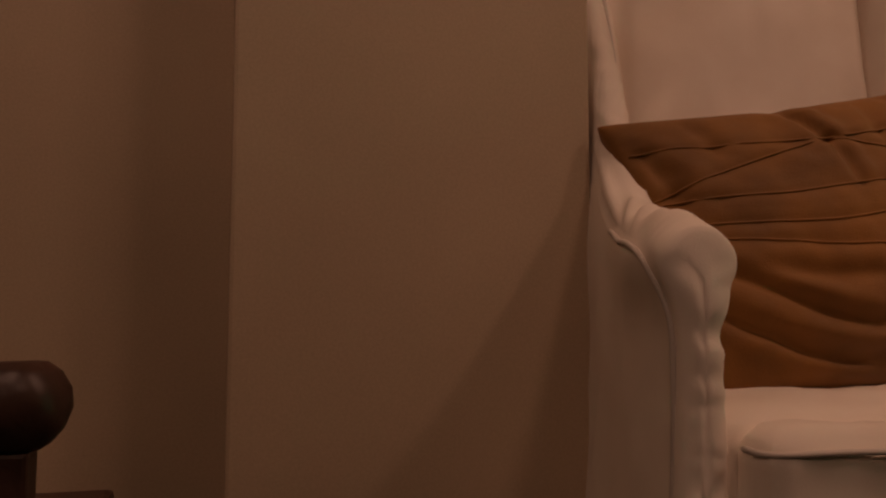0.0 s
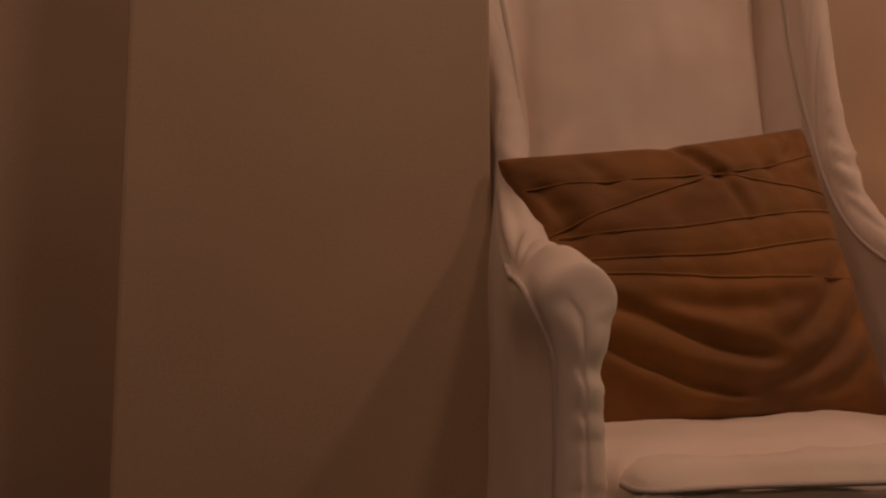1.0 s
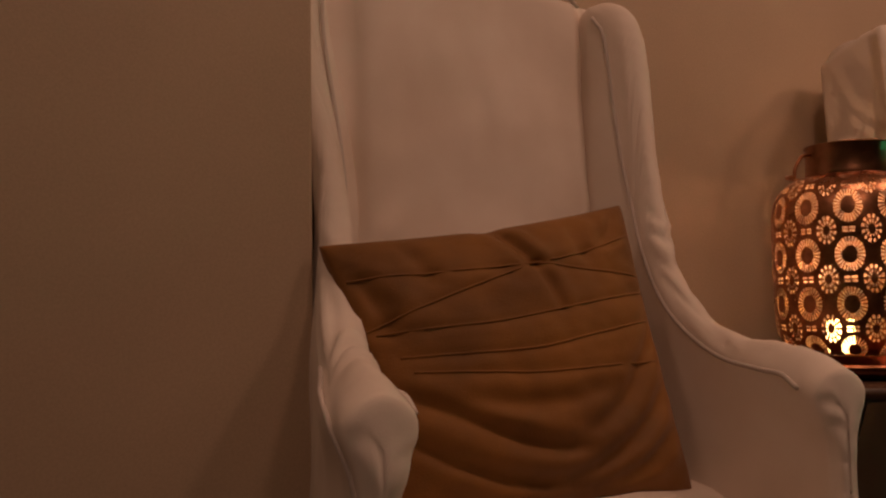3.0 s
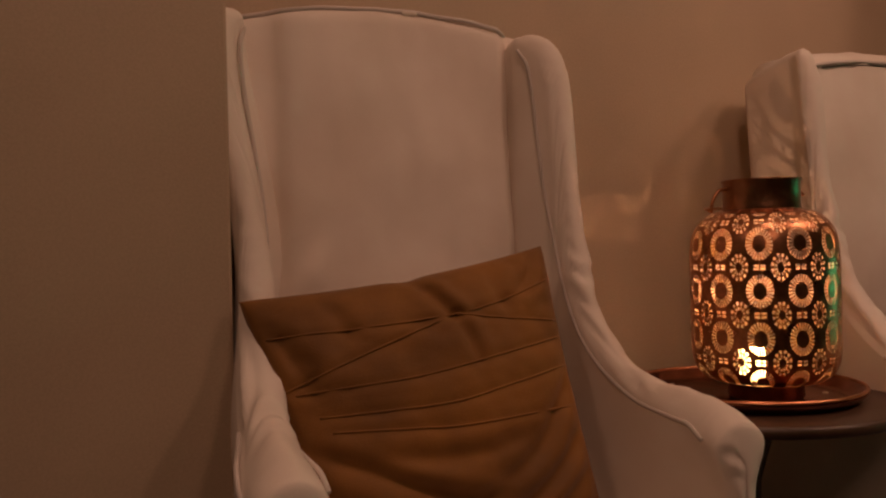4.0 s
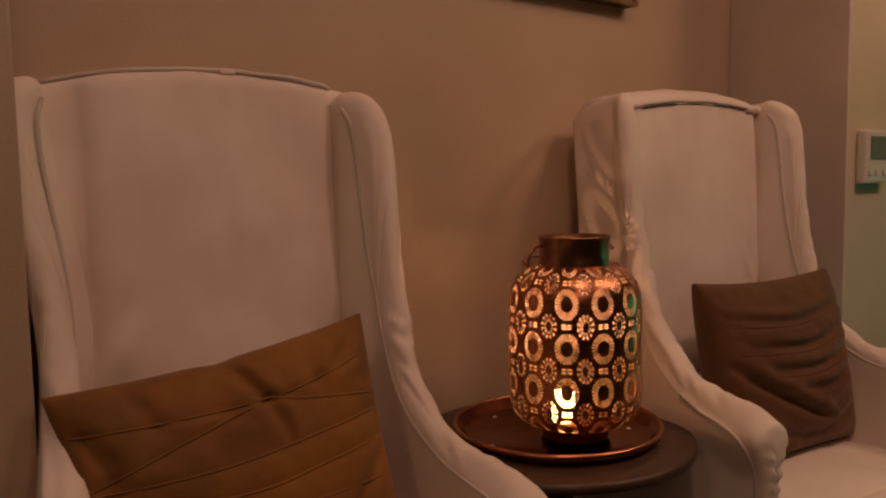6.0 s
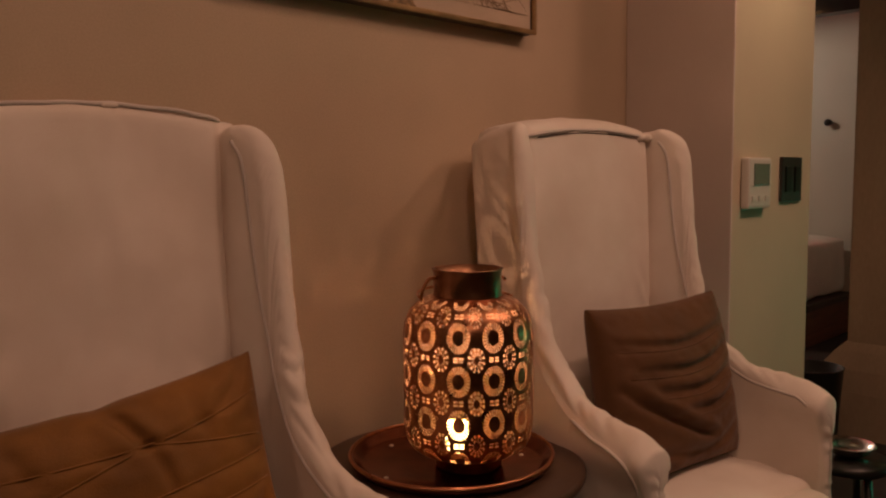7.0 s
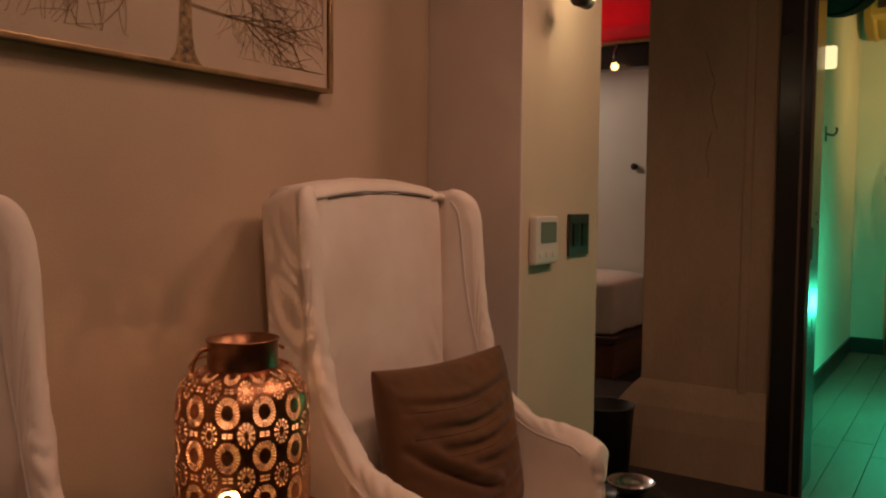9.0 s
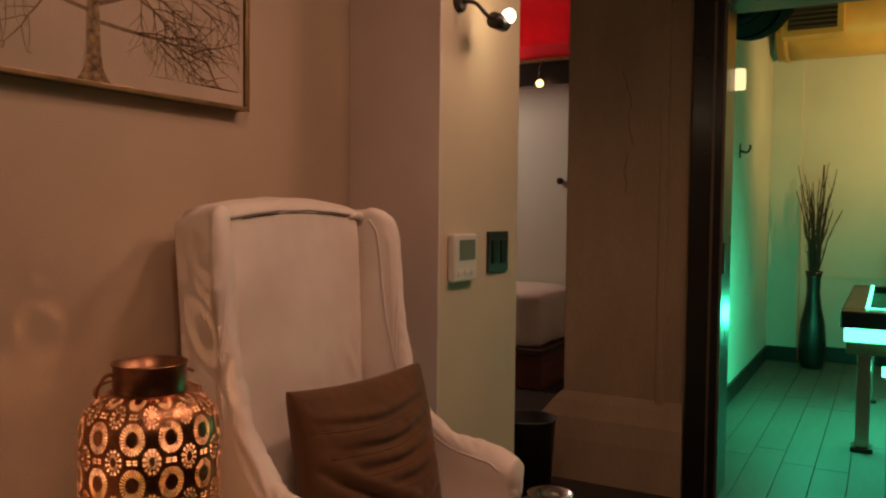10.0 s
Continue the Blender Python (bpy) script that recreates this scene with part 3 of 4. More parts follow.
cushion("cushion", (0.786, 0.962, 0.625), (0.247, -0.030, 0.022), (-0.017, 0.0635, 0.212), (0.003, -0.006, 0.014), 0.088, VELVET,
        "ochre velvet cushion with crossing corded seams leaning on the armchair",
        [([(-0.04, 1.05), (0.08, 0.80), (0.19, 0.58)], 0.014, 0.045), ([(0.17, 0.66), (0.22, 0.45), (0.27, 0.22)], 0.007, 0.040),
         ([(-0.95, -0.08), (-0.60, -0.30), (-0.30, -0.48), (0.02, -0.62), (0.30, -0.66)], 0.013, 0.050), ([(-0.95, -0.36), (-0.58, -0.62), (-0.20, -0.80), (0.25, -0.90)], 0.014, 0.050),
         ([(0.98, 0.12), (0.78, -0.12), (0.50, -0.42), (0.05, -0.62)], 0.010, 0.060), ([(0.98, -0.25), (0.60, -0.60), (0.15, -0.80), (-0.35, -0.74)], 0.011, 0.055),
         ([(-0.80, -0.16), (-0.30, -0.30), (0.20, -0.34), (0.55, -0.26)], 0.007, 0.06), ([(0.98, -0.55), (0.55, -0.82), (0.0, -0.95)], 0.009, 0.05),
         ([(-0.62, 1.0), (-0.52, 0.72), (-0.50, 0.55)], 0.006, 0.06), ([(0.48, 1.0), (0.52, 0.70), (0.60, 0.50)], 0.006, 0.06), ([(0.86, 1.0), (0.80, 0.80), (0.62, 0.70)], 0.008, 0.06),
         ([(-0.96, 0.80), (-0.84, 0.50), (-0.78, 0.20)], 0.010, 0.07)],
        [[(-0.95, 0.68), (-0.48, 0.65), (0.17, 0.63), (0.53, 0.66), (0.96, 0.74)],
         [(-0.94, 0.30), (-0.58, 0.42), (-0.25, 0.52), (0.17, 0.63)],
         [(0.17, 0.63), (0.50, 0.53), (0.93, 0.43)],
         [(-0.89, 0.27), (-0.19, 0.24), (0.41, 0.28), (0.95, 0.32)],
         [(-0.80, 0.09), (-0.04, 0.02), (0.40, 0.06), (0.93, 0.12)],
         [(-0.75, -0.02), (-0.27, -0.10), (0.12, -0.15), (0.88, -0.16)]], 3.0, 0.02)
cushion("cushion", (2.078, 0.785, 0.648), (0.246, -0.034, 0.0), (0.012, 0.046, 0.208), (0, 0, 0), 0.088, VELVET_DARK,
        "brown velvet cushion with slanting pleats on the armchair",
        [([(-0.90, 0.58), (0.0, 0.50), (0.93, 0.66)], 0.009, 0.050), ([(-0.75, 0.26), (0.10, 0.20), (0.93, 0.40)], 0.011, 0.050),
         ([(-0.55, -0.02), (0.20, -0.06), (0.93, 0.14)], 0.011, 0.050), ([(-0.30, -0.28), (0.40, -0.30), (0.93, -0.10)], 0.010, 0.050),
         ([(-0.97, 0.10), (-0.55, -0.22), (0.10, -0.58), (0.40, -0.66)], 0.020, 0.060), ([(-0.70, -0.70), (0.30, -0.80), (0.90, -0.55)], 0.010, 0.06)],
        [[(-0.95, 0.50), (0.0, 0.44), (0.97, 0.60)], [(-0.82, 0.18), (0.10, 0.13), (0.97, 0.33)], [(-0.60, -0.09), (0.20, -0.13), (0.97, 0.07)],
         [(-0.35, -0.35), (0.40, -0.37), (0.97, -0.17)]], 8.0)


# ---- table, tray and lantern ----
table = holder("side_table", (1.445, 0.925, 0), "round dark brown lacquered side table with a pedestal", "side table")
bm = bmesh.new()
lathe(bm, [(0.001, 0.556), (0.264, 0.556), (0.277, 0.560), (0.281, 0.568), (0.279, 0.577), (0.271, 0.580), (0.001, 0.580)], steps=72)
part("tabletop", bm, TABLE, table)
bm = bmesh.new()
lathe(bm, [(0.001, 0.03), (0.055, 0.03), (0.038, 0.08), (0.028, 0.25), (0.030, 0.42), (0.06, 0.53), (0.10, 0.556), (0.001, 0.556)], steps=28)
part("pedestal", bm, BLACK, table)
bm = bmesh.new()
lathe(bm, [(0.001, 0.0), (0.19, 0.0), (0.192, 0.012), (0.15, 0.026), (0.05, 0.034), (0.001, 0.034)], steps=40)
part("foot", bm, BLACK, table)

tray = holder("tray", (1.452, 0.925, 0.5805), "round polished copper tray with raised rim under the lantern", "tray")
bm = bmesh.new()
lathe(bm, [(0.001, 0.0), (0.178, 0.0), (0.190, 0.006), (0.202, 0.020), (0.209, 0.023), (0.213, 0.019), (0.21, 0.014), (0.200, 0.004), (0.185, -0.0),
           (0.001, -0.0003)], steps=80)
part("dish", bm, TRAY, tray)
bm = bmesh.new()
lathe(bm, [(0.209 + 0.0042 * math.cos(a), 0.0215 + 0.0042 * math.sin(a)) for a in [2 * math.pi * k / 8 for k in range(9)]], steps=80)
part("rim", bm, COPPER, tray)
random.seed(12)
for k in range(7):
    a, r = random.uniform(0, 6.28), random.uniform(0.15, 0.165)
    bm = bmesh.new()
    bmesh.ops.create_uvsphere(bm, u_segments=8, v_segments=5, radius=random.uniform(0.003, 0.006))
    for v in bm.verts:
        v.co = Vector((r * math.cos(a), r * math.sin(a), 0.0)) + Vector((v.co.x, v.co.y, 0.35 * v.co.z + 0.001))
    part("wax_drop", bm, WAX, tray)

LX, LY, LZ = 1.462, 0.885, 0.582
lantern = holder("lantern", (LX, LY, LZ), "perforated copper lantern lit from inside by a candle", "lantern")
profile = spline([(0.070, 0, 0.030), (0.098, 0, 0.034), (0.121, 0, 0.052), (0.1305, 0, 0.085), (0.132, 0, 0.15), (0.132, 0, 0.22), (0.131, 0, 0.275), (0.124, 0, 0.310),
                  (0.105, 0, 0.335), (0.085, 0, 0.346), (0.069, 0, 0.350)], 12)
arc = [0.0]
for p, q in zip(profile, profile[1:]):
    arc.append(arc[-1] + (q - p).length)
COLS, PER, STEP = 12, 64, 0.0011
TILE_W, TILE_H, MID = 2 * math.pi * 0.132 / COLS, 0.083, 0.0


def at_arc(s):
    for k in range(len(arc) - 1):
        if s <= arc[k + 1]:
            f = (s - arc[k]) / (arc[k + 1] - arc[k])
            return profile[k].lerp(profile[k + 1], f)
    return profile[-1]


def perforated(du, dv):
    """Whether the sheet is cut away at du, dv metres from the middle of its rosette."""
    au, av = abs(du), abs(dv)
    e = math.hypot(du / 0.0228, dv / 0.0295)
    if e < 1.0:
        a = math.atan2(dv / 0.0295, du / 0.0228) / (2 * math.pi) * 26
        return e > 0.50 and abs(a - math.floor(a) - 0.5) < 0.29
    wu, wv = TILE_W / 2 - au, TILE_H / 2 - av
    if wv < 0.0108 and au < 0.0110:
        return 0.0009 < wv < 0.0052 and 0.0009 < au < 0.0100
    e = math.hypot(wu / 0.0160, wv / 0.0240)
    if 0.34 < e < 1.0:
        a = math.atan2(wv / 0.0240, wu / 0.0160) / (2 * math.pi) * 12
        return abs(a - math.floor(a) - 0.5) < 0.28 and not 0.62 < e < 0.72
    return False


rows = int(arc[-1] / STEP)
ring_s = next(a for a, p in zip(arc, profile) if p.z >= 0.202)
verts, faces = [], []
ncol = COLS * PER
for j in range(rows + 1):
    p = at_arc(j * arc[-1] / rows)
    for i in range(ncol):
        a = 2 * math.pi * i / ncol
        verts.append((p.x * math.cos(a), p.x * math.sin(a), p.z))
cut = {}
for j in range(rows):
    s = (j + 0.5) * arc[-1] / rows
    dv = ((s - ring_s) / TILE_H + 0.5) % 1.0 * TILE_H - TILE_H / 2
    solid = s < 0.016 or s > arc[-1] - 0.010
    for i in range(PER):
        du = ((i + 0.5) / PER - 0.5) * TILE_W
        cut[j, i] = (not solid) and perforated(du, dv)
for j in range(rows):
    for i in range(ncol):
        if not cut[j, i % PER]:
            k = (i + 1) % ncol
            faces.append((j * ncol + i, j * ncol + k, (j + 1) * ncol + k, (j + 1) * ncol + i))
me = bpy.data.meshes.new("pierced_body")
me.from_pydata(verts, [], faces)
me.materials.append(COPPER)
me.shade_smooth()
shell = new("pierced_body", me)
shell.parent = lantern
shell.rotation_euler.z = radians(20)
# pale reflecting copy just inside the sheet, added to brighten the pierced holes
inner = bpy.data.meshes.new("reflector_shell")
inner.from_pydata([(x * (1 - 0.0012 / max(0.02, math.hypot(x, y))), y * (1 - 0.0012 / max(0.02, math.hypot(x, y))), z - 0.0003) for x, y, z in verts], [], faces)
inner.materials.append(REFLECTOR)
inner.shade_smooth()
reflector_shell = new("reflector_shell", inner)
reflector_shell.parent = lantern
reflector_shell["label"] = "added pale gold inner shell that brightens the holes"
reflector_shell.rotation_euler.z = shell.rotation_euler.z
bm = bmesh.new()
lathe(bm, [(0.0685, 0.344), (0.0705, 0.350), (0.0690, 0.356), (0.0690, 0.398), (0.0715, 0.402), (0.0715, 0.405), (0.0675, 0.405), (0.0672, 0.352), (0.0665, 0.346)], steps=64)
part("neck", bm, COPPER_DARK, lantern, "smooth dark bronze neck ring")
bm = bmesh.new()
lathe(bm, [(0.001, 0.0), (0.064, 0.0), (0.068, 0.004), (0.066, 0.026), (0.072, 0.031), (0.001, 0.031)], steps=48)
part("foot", bm, COPPER_DARK, lantern)
for s in (-1, 1):
    c, q = math.cos(radians(-22)), math.sin(radians(-22))
    bm = bmesh.new()
    pts = spline([(s * 0.068, 0, 0.388), (s * 0.084, 0, 0.386), (s * 0.097, 0, 0.366), (s * 0.101, 0, 0.345)] if s < 0 else
                 [(s * 0.068, 0, 0.380), (s * 0.078, 0, 0.382), (s * 0.086, 0, 0.376)], 6)
    tube(bm, [(p.x * c, p.x * q, p.z) for p in pts], 0.0034, 8)
    part("handle_end", bm, COPPER, lantern)
bm = bmesh.new()
hoop = [(0.101 * math.cos(a), 0.0 + 0.101 * math.sin(a), 0.345 + 0.012 * math.sin(a)) for a in [radians(158 - 180 * k / 24) for k in range(25)]]
tube(bm, hoop, 0.003, 7)
part("handle", bm, COPPER, lantern)

candle = holder("candle", (LX - 0.024, LY + 0.010, LZ + 0.0315), "short lit candle in a glowing glass cup inside the lantern", "candle")
bm = bmesh.new()
lathe(bm, [(0.001, 0.0), (0.019, 0.0), (0.0195, 0.020), (0.0185, 0.0225), (0.001, 0.021)], steps=24)
part("wax", bm, WAX, candle)
bm = bmesh.new()
lathe(bm, [(0.0205, 0.001), (0.0225, 0.012), (0.0232, 0.035), (0.0225, 0.0585), (0.0215, 0.0590), (0.0212, 0.0580), (0.0218, 0.035), (0.0210, 0.012), (0.0205, 0.001)], steps=28)
part("cup", bm, FLAME, candle, "glass cup glowing with the flame's light")
bm = bmesh.new()
lathe(bm, [(0.0005, 0.0215), (0.003, 0.024), (0.0045, 0.029), (0.003, 0.035), (0.0005, 0.039)], steps=12)
part("flame", bm, FLAME, candle, "bright yellow flame")


# ---- picture ----
pic = holder("picture", (1.588, WY, 1.557), "beige canvas of a bare tree in a slim gilt frame", "picture")
PW, PH = 0.485, 0.72
part("canvas", boxes(((-PW + 0.012, -0.034, 0.012), (PW - 0.012, -0.012, PH - 0.012)), bevel=0.002), CANVAS, pic, smooth=False)
for lo, hi in (((-PW, -0.04, 0), (PW, -0.0005, 0.012)), ((-PW, -0.04, PH - 0.012), (PW, -0.0005, PH)), ((-PW, -0.04, 0.012), (-PW + 0.012, -0.0005, PH - 0.012)),
               ((PW - 0.012, -0.04, 0.012), (PW, -0.0005, PH - 0.012))):
    part("frame_bar", boxes(((lo[0], -0.046, lo[2]), (hi[0], -0.038, hi[2])), bevel=0.002), GILT, pic, smooth=False)
    # sides behind the gilt coloured dark, for the shaded band below the picture
    part("frame_side", boxes(((lo[0] + 0.002, -0.0378, lo[2] + 0.002), (hi[0] - 0.002, -0.0005, hi[2] - 0.002))), FRAME_SIDE, pic, "frame side coloured dark for the shade under the picture", smooth=False)
tree = bmesh.new()
random.seed(21)


def stroke(bm, pts, w0, w1):
    rows = []
    for i, p in enumerate(pts):
        d = (pts[min(i + 1, len(pts) - 1)] - pts[max(i - 1, 0)]).normalized()
        n = Vector((-d.y, d.x)) * (w0 + (w1 - w0) * i / (len(pts) - 1))
        rows.append((bm.verts.new((p.x + n.x, -0.0348, p.y + n.y)), bm.verts.new((p.x - n.x, -0.0348, p.y - n.y))))
    for a, b in zip(rows, rows[1:]):
        bm.faces.new((a[0], a[1], b[1], b[0]))


def bough(bm, at, angle, length, width, depth):
    pts, p, a = [at.copy()], at.copy(), angle
    for k in range(6):
        a += random.uniform(-0.22, 0.22) - 0.05 * math.cos(a)
        p = p + Vector((math.cos(a), math.sin(a))) * length / 6
        p.x, p.y = max(-PW + 0.03, min(PW - 0.03, p.x)), max(0.05, min(PH - 0.04, p.y))
        pts.append(p.copy())
    stroke(bm, pts, width, width * 0.45)
    if depth > 0:
        for k in range(2, 7):
            for s in (-1, 1):
                if random.random() < 0.8:
                    bough(bm, pts[k], a + s * random.uniform(0.35, 0.95), length * random.uniform(0.42, 0.62), width * 0.5, depth - 1)


trunk = [Vector((-0.005 + 0.004 * math.sin(k), 0.016 + 0.235 * k / 8)) for k in range(9)]
bole = bmesh.new()
stroke(bole, [Vector((-0.005, 0.014)), Vector((-0.005, 0.022)), Vector((-0.005, 0.04)), Vector((-0.005, 0.075)), Vector((-0.002, 0.16)), Vector((-0.006, 0.25))], 0.045, 0.011)
bole.verts.ensure_lookup_table()
for n, w in ((1, 0.038), (2, 0.026), (3, 0.019), (4, 0.016)):
    bole.verts[2 * n].co.x, bole.verts[2 * n + 1].co.x = -0.005 - w, -0.005 + w
for k, (ang, ln, wd) in enumerate(((0.12, 0.34, 0.007), (3.0, 0.33, 0.007), (0.55, 0.36, 0.008), (2.5, 0.36, 0.008), (1.1, 0.36, 0.009), (1.9, 0.36, 0.009), (-0.12, 0.26, 0.005),
                                   (3.3, 0.27, 0.005), (1.5, 0.38, 0.010))):
    bough(tree, Vector((0.0, 0.15 + 0.018 * k)), ang, ln, wd * 0.7, 2)
for v in bole.verts:
    v.co.y -= 0.0004
part("painted_trunk", bole, TRUNK, pic, "golden brown tree trunk", smooth=False)
part("painted_tree", tree, INK, pic, "dark brown bare tree", smooth=False)

# ---- pier fittings ----
th = holder("thermostat", (2.585, 0.80, 1.144), "white plastic wall thermostat with a grey-green display", "thermostat")
part("housing", boxes(((-0.077, -0.026, -0.073), (0.077, -0.001, 0.073)), bevel=0.008), PLASTIC, th, smooth=False)
part("display", boxes(((-0.045, -0.029, -0.006), (0.058, -0.0255, 0.056)), bevel=0.002), SCREEN, th, "grey-green display", smooth=False)
for x in (-0.045, 0.0, 0.045):
    part("button", boxes(((x - 0.013, -0.029, -0.052), (x + 0.013, -0.0255, -0.036)), bevel=0.002), PLASTIC, th, smooth=False)
sw = holder("light_switch", (2.856, 0.80, 1.153), "dark metal wall switch plate with two rockers", "switch")
part("plate", boxes(((-0.079, -0.010, -0.069), (0.079, -0.001, 0.069)), bevel=0.003), SWITCH, sw, smooth=False)
for x in (-0.035, 0.035):
    part("rocker", boxes(((x - 0.022, -0.015, -0.04), (x + 0.022, -0.0095, 0.04)), bevel=0.003), GLOSS_BLACK, sw, smooth=False)
sc = holder("sconce", (2.562, 0.80, 1.925), "small dark metal wall sconce with a lit bulb", "wall lamp")
bm = bmesh.new()
lathe(bm, [(0.001, 0), (0.032, 0), (0.032, 0.012), (0.026, 0.018), (0.001, 0.018)], steps=24)
for v in bm.verts:
    v.co = Vector((v.co.x, -0.0005 - v.co.z, v.co.y))
part("rose", bm, SWITCH, sc)
bm = bmesh.new()
tube(bm, spline([(0, -0.015, 0.0), (0.0, -0.06, -0.01), (0.02, -0.09, -0.045), (0.06, -0.10, -0.05)], 6), 0.006, 8)
part("arm", bm, SWITCH, sc)
bm = bmesh.new()
tube(bm, [(0.04, -0.10, -0.055), (0.10, -0.11, -0.055)], 0.024, 14, 0.026)
part("cup", bm, SWITCH, sc)
bm = bmesh.new()
bmesh.ops.create_uvsphere(bm, u_segments=14, v_segments=10, radius=0.022)
bmesh.ops.translate(bm, verts=bm.verts, vec=(0.092, -0.128, -0.036))
part("bulb", bm, BULB, sc, "bright round bulb")

# ---- low stool, dish and bin beside the pier ----
st = holder("stool", (2.96, 0.63, 0), "low round black stool", "stool")
bm = bmesh.new()
lathe(bm, [(0.001, 0.24), (0.12, 0.24), (0.126, 0.252), (0.12, 0.27), (0.001, 0.272)], steps=32)
part("seat", bm, BLACK, st)
for k in range(3):
    a = 2.1 * k
    bm = bmesh.new()
    tube(bm, [(0.08 * math.cos(a), 0.08 * math.sin(a), 0.242), (0.11 * math.cos(a), 0.11 * math.sin(a), 0.0)], 0.012, 8)
    part("leg", bm, BLACK, st)
ds = holder("bowl", (2.96, 0.63, 0.2725), "shallow polished silver bowl on the stool", "bowl")
bm = bmesh.new()
lathe(bm, [(0.001, 0.0), (0.03, 0.0), (0.058, 0.015), (0.078, 0.04), (0.081, 0.042), (0.076, 0.042), (0.054, 0.02), (0.027, 0.006), (0.001, 0.005)], steps=40)
part("shell", bm, SILVER, ds)
bn = holder("bin", (3.56, 0.97, 0), "round black waste bin standing on the carpet", "bin")
bm = bmesh.new()
lathe(bm, [(0.001, 0.0), (0.095, 0.0), (0.12, 0.40), (0.124, 0.405), (0.116, 0.405), (0.092, 0.01), (0.001, 0.01)], steps=32)
part("drum", bm, BLACK, bn)

# ---- carved bench end near the first view ----
bench = holder("bench", (-0.20, 0.90, 0), "dark carved wooden bench with a scrolled finial", "bench")
bm = bmesh.new()
lathe(bm, [(0.001, 0.388), (0.020, 0.389), (0.030, 0.396), (0.042, 0.410), (0.0475, 0.430), (0.045, 0.450), (0.036, 0.467), (0.024, 0.477), (0.014, 0.474), (0.001, 0.468)], steps=56)
for v in bm.verts:
    a = math.atan2(v.co.y, v.co.x)
    r = math.hypot(v.co.x, v.co.y)
    k = 1 + 0.11 * abs(math.sin(2.5 * a + 30 * v.co.z)) ** 0.6 * min(1, r / 0.03) - 0.05
    v.co.x, v.co.y = v.co.x * k, v.co.y * k
part("finial", bm, DARK_WOOD, bench, "spiral carved ball finial")
part("post", boxes(((-0.024, -0.024, 0), (0.014, 0.024, 0.389)), bevel=0.005), DARK_WOOD, bench, smooth=False)
part("post", boxes(((-0.72, -0.024, 0), (-0.68, 0.024, 0.389)), bevel=0.005), DARK_WOOD, bench, smooth=False)
part("seat", boxes(((-0.74, -0.03, 0.245), (0.06, 0.27, 0.295)), bevel=0.008), DARK_WOOD, bench, smooth=False)

# ---- bedroom beyond the opening ----
bed = holder("bed", (6.15, 2.75, 0), "bed with white bedding on a red-brown wooden base", "bed")
part("base", boxes(((-0.40, -0.95, 0), (0.44, 1.2, 0.25)), bevel=0.01), WOOD, bed, smooth=False)
part("ledge", boxes(((-0.43, -0.97, 0.25), (0.44, 1.22, 0.30)), bevel=0.008), FRAME_DARK, bed, smooth=False)
mt = rounded((-0.40, -0.93, 0.30), (0.42, 1.15, 0.71), 0.06, 12, 0.02)
crumple(mt, 0.012, 6, 2)
part("bedding", mt, SHEET, bed, "white rumpled bedding")
# the red light on soffit and upper wall is also put into their colour
sf = slab("soffit", (5.9, 1.0, 2.42), (6.6, 4.4, 2.52), RED, "ceiling soffit edge coloured red for the red light on it", "soffit")
slab("soffit_face", (6.5, 1.0, 2.60), (6.6, 4.4, 3.38), RED, "upper wall coloured red for the red light washing it", "soffit")
slab("beam", (5.88, 1.0, 2.22), (6.0, 4.4, 2.40), BLACK, "black beam under the red soffit", "beam")
rail = part("brass_rail", merge(boxes(((5.86, 1.0, 2.385), (5.882, 4.4, 2.41)), bevel=0.003)), GILT, None, smooth=False)
tagged(rail, "thin brass rail along the black beam", "rail", kind="structure")
pb = holder("pendant_bulb", (5.80, 1.86, 2.22), "small lit bulb hanging under the beam", "lamp")
bm = bmesh.new()
bmesh.ops.create_uvsphere(bm, u_segments=12, v_segments=9, radius=0.028)
part("globe", bm, BULB_SOFT, pb, "warm glowing globe")
bm = bmesh.new()
tube(bm, [(0, 0, 0.035), (0.0, 0, 0.10), (0.07, 0, 0.165)], 0.012, 8)
part("socket", bm, BLACK, pb)
hk = holder("wall_hook", (6.6, 1.985, 1.55), "small dark round hook on the white wall", "hook")
bm = bmesh.new()
lathe(bm, [(0.001, 0.0), (0.022, 0.0), (0.018, 0.02), (0.028, 0.04), (0.02, 0.055), (0.001, 0.058)], steps=16)
for v in bm.verts:
    v.co = Vector((-0.0005 - v.co.z, v.co.x, v.co.y))
part("knob", bm, BLACK, hk)

# ---- pool room ----
pool = holder("pool_table", (5.98, -0.72, 0), "black pool table glowing with green strip lights", "pool table")
X0, X1, Y0, Y1 = -0.93, 0.93, -0.55, 0.56
for lo, hi in (((X0, Y0, 0.70), (X0 + 0.13, Y1, 0.79)), ((X1 - 0.13, Y0, 0.70), (X1, Y1, 0.79)), ((X0 + 0.13, Y0, 0.70), (X1 - 0.13, Y0 + 0.13, 0.79)),
               ((X0 + 0.13, Y1 - 0.13, 0.70), (X1 - 0.13, Y1, 0.79))):
    part("rail", boxes((lo, hi), bevel=0.01), BLACK, pool, smooth=False)
for lo, hi in (((X0 + 0.115, Y0 + 0.12, 0.795), (X0 + 0.135, Y1 - 0.12, 0.80)), ((X0 + 0.12, Y1 - 0.135, 0.795), (X1 - 0.12, Y1 - 0.115, 0.80))):
    part("top_strip", boxes((lo, hi)), GREEN_LED, pool, "glowing green light strip", smooth=False)
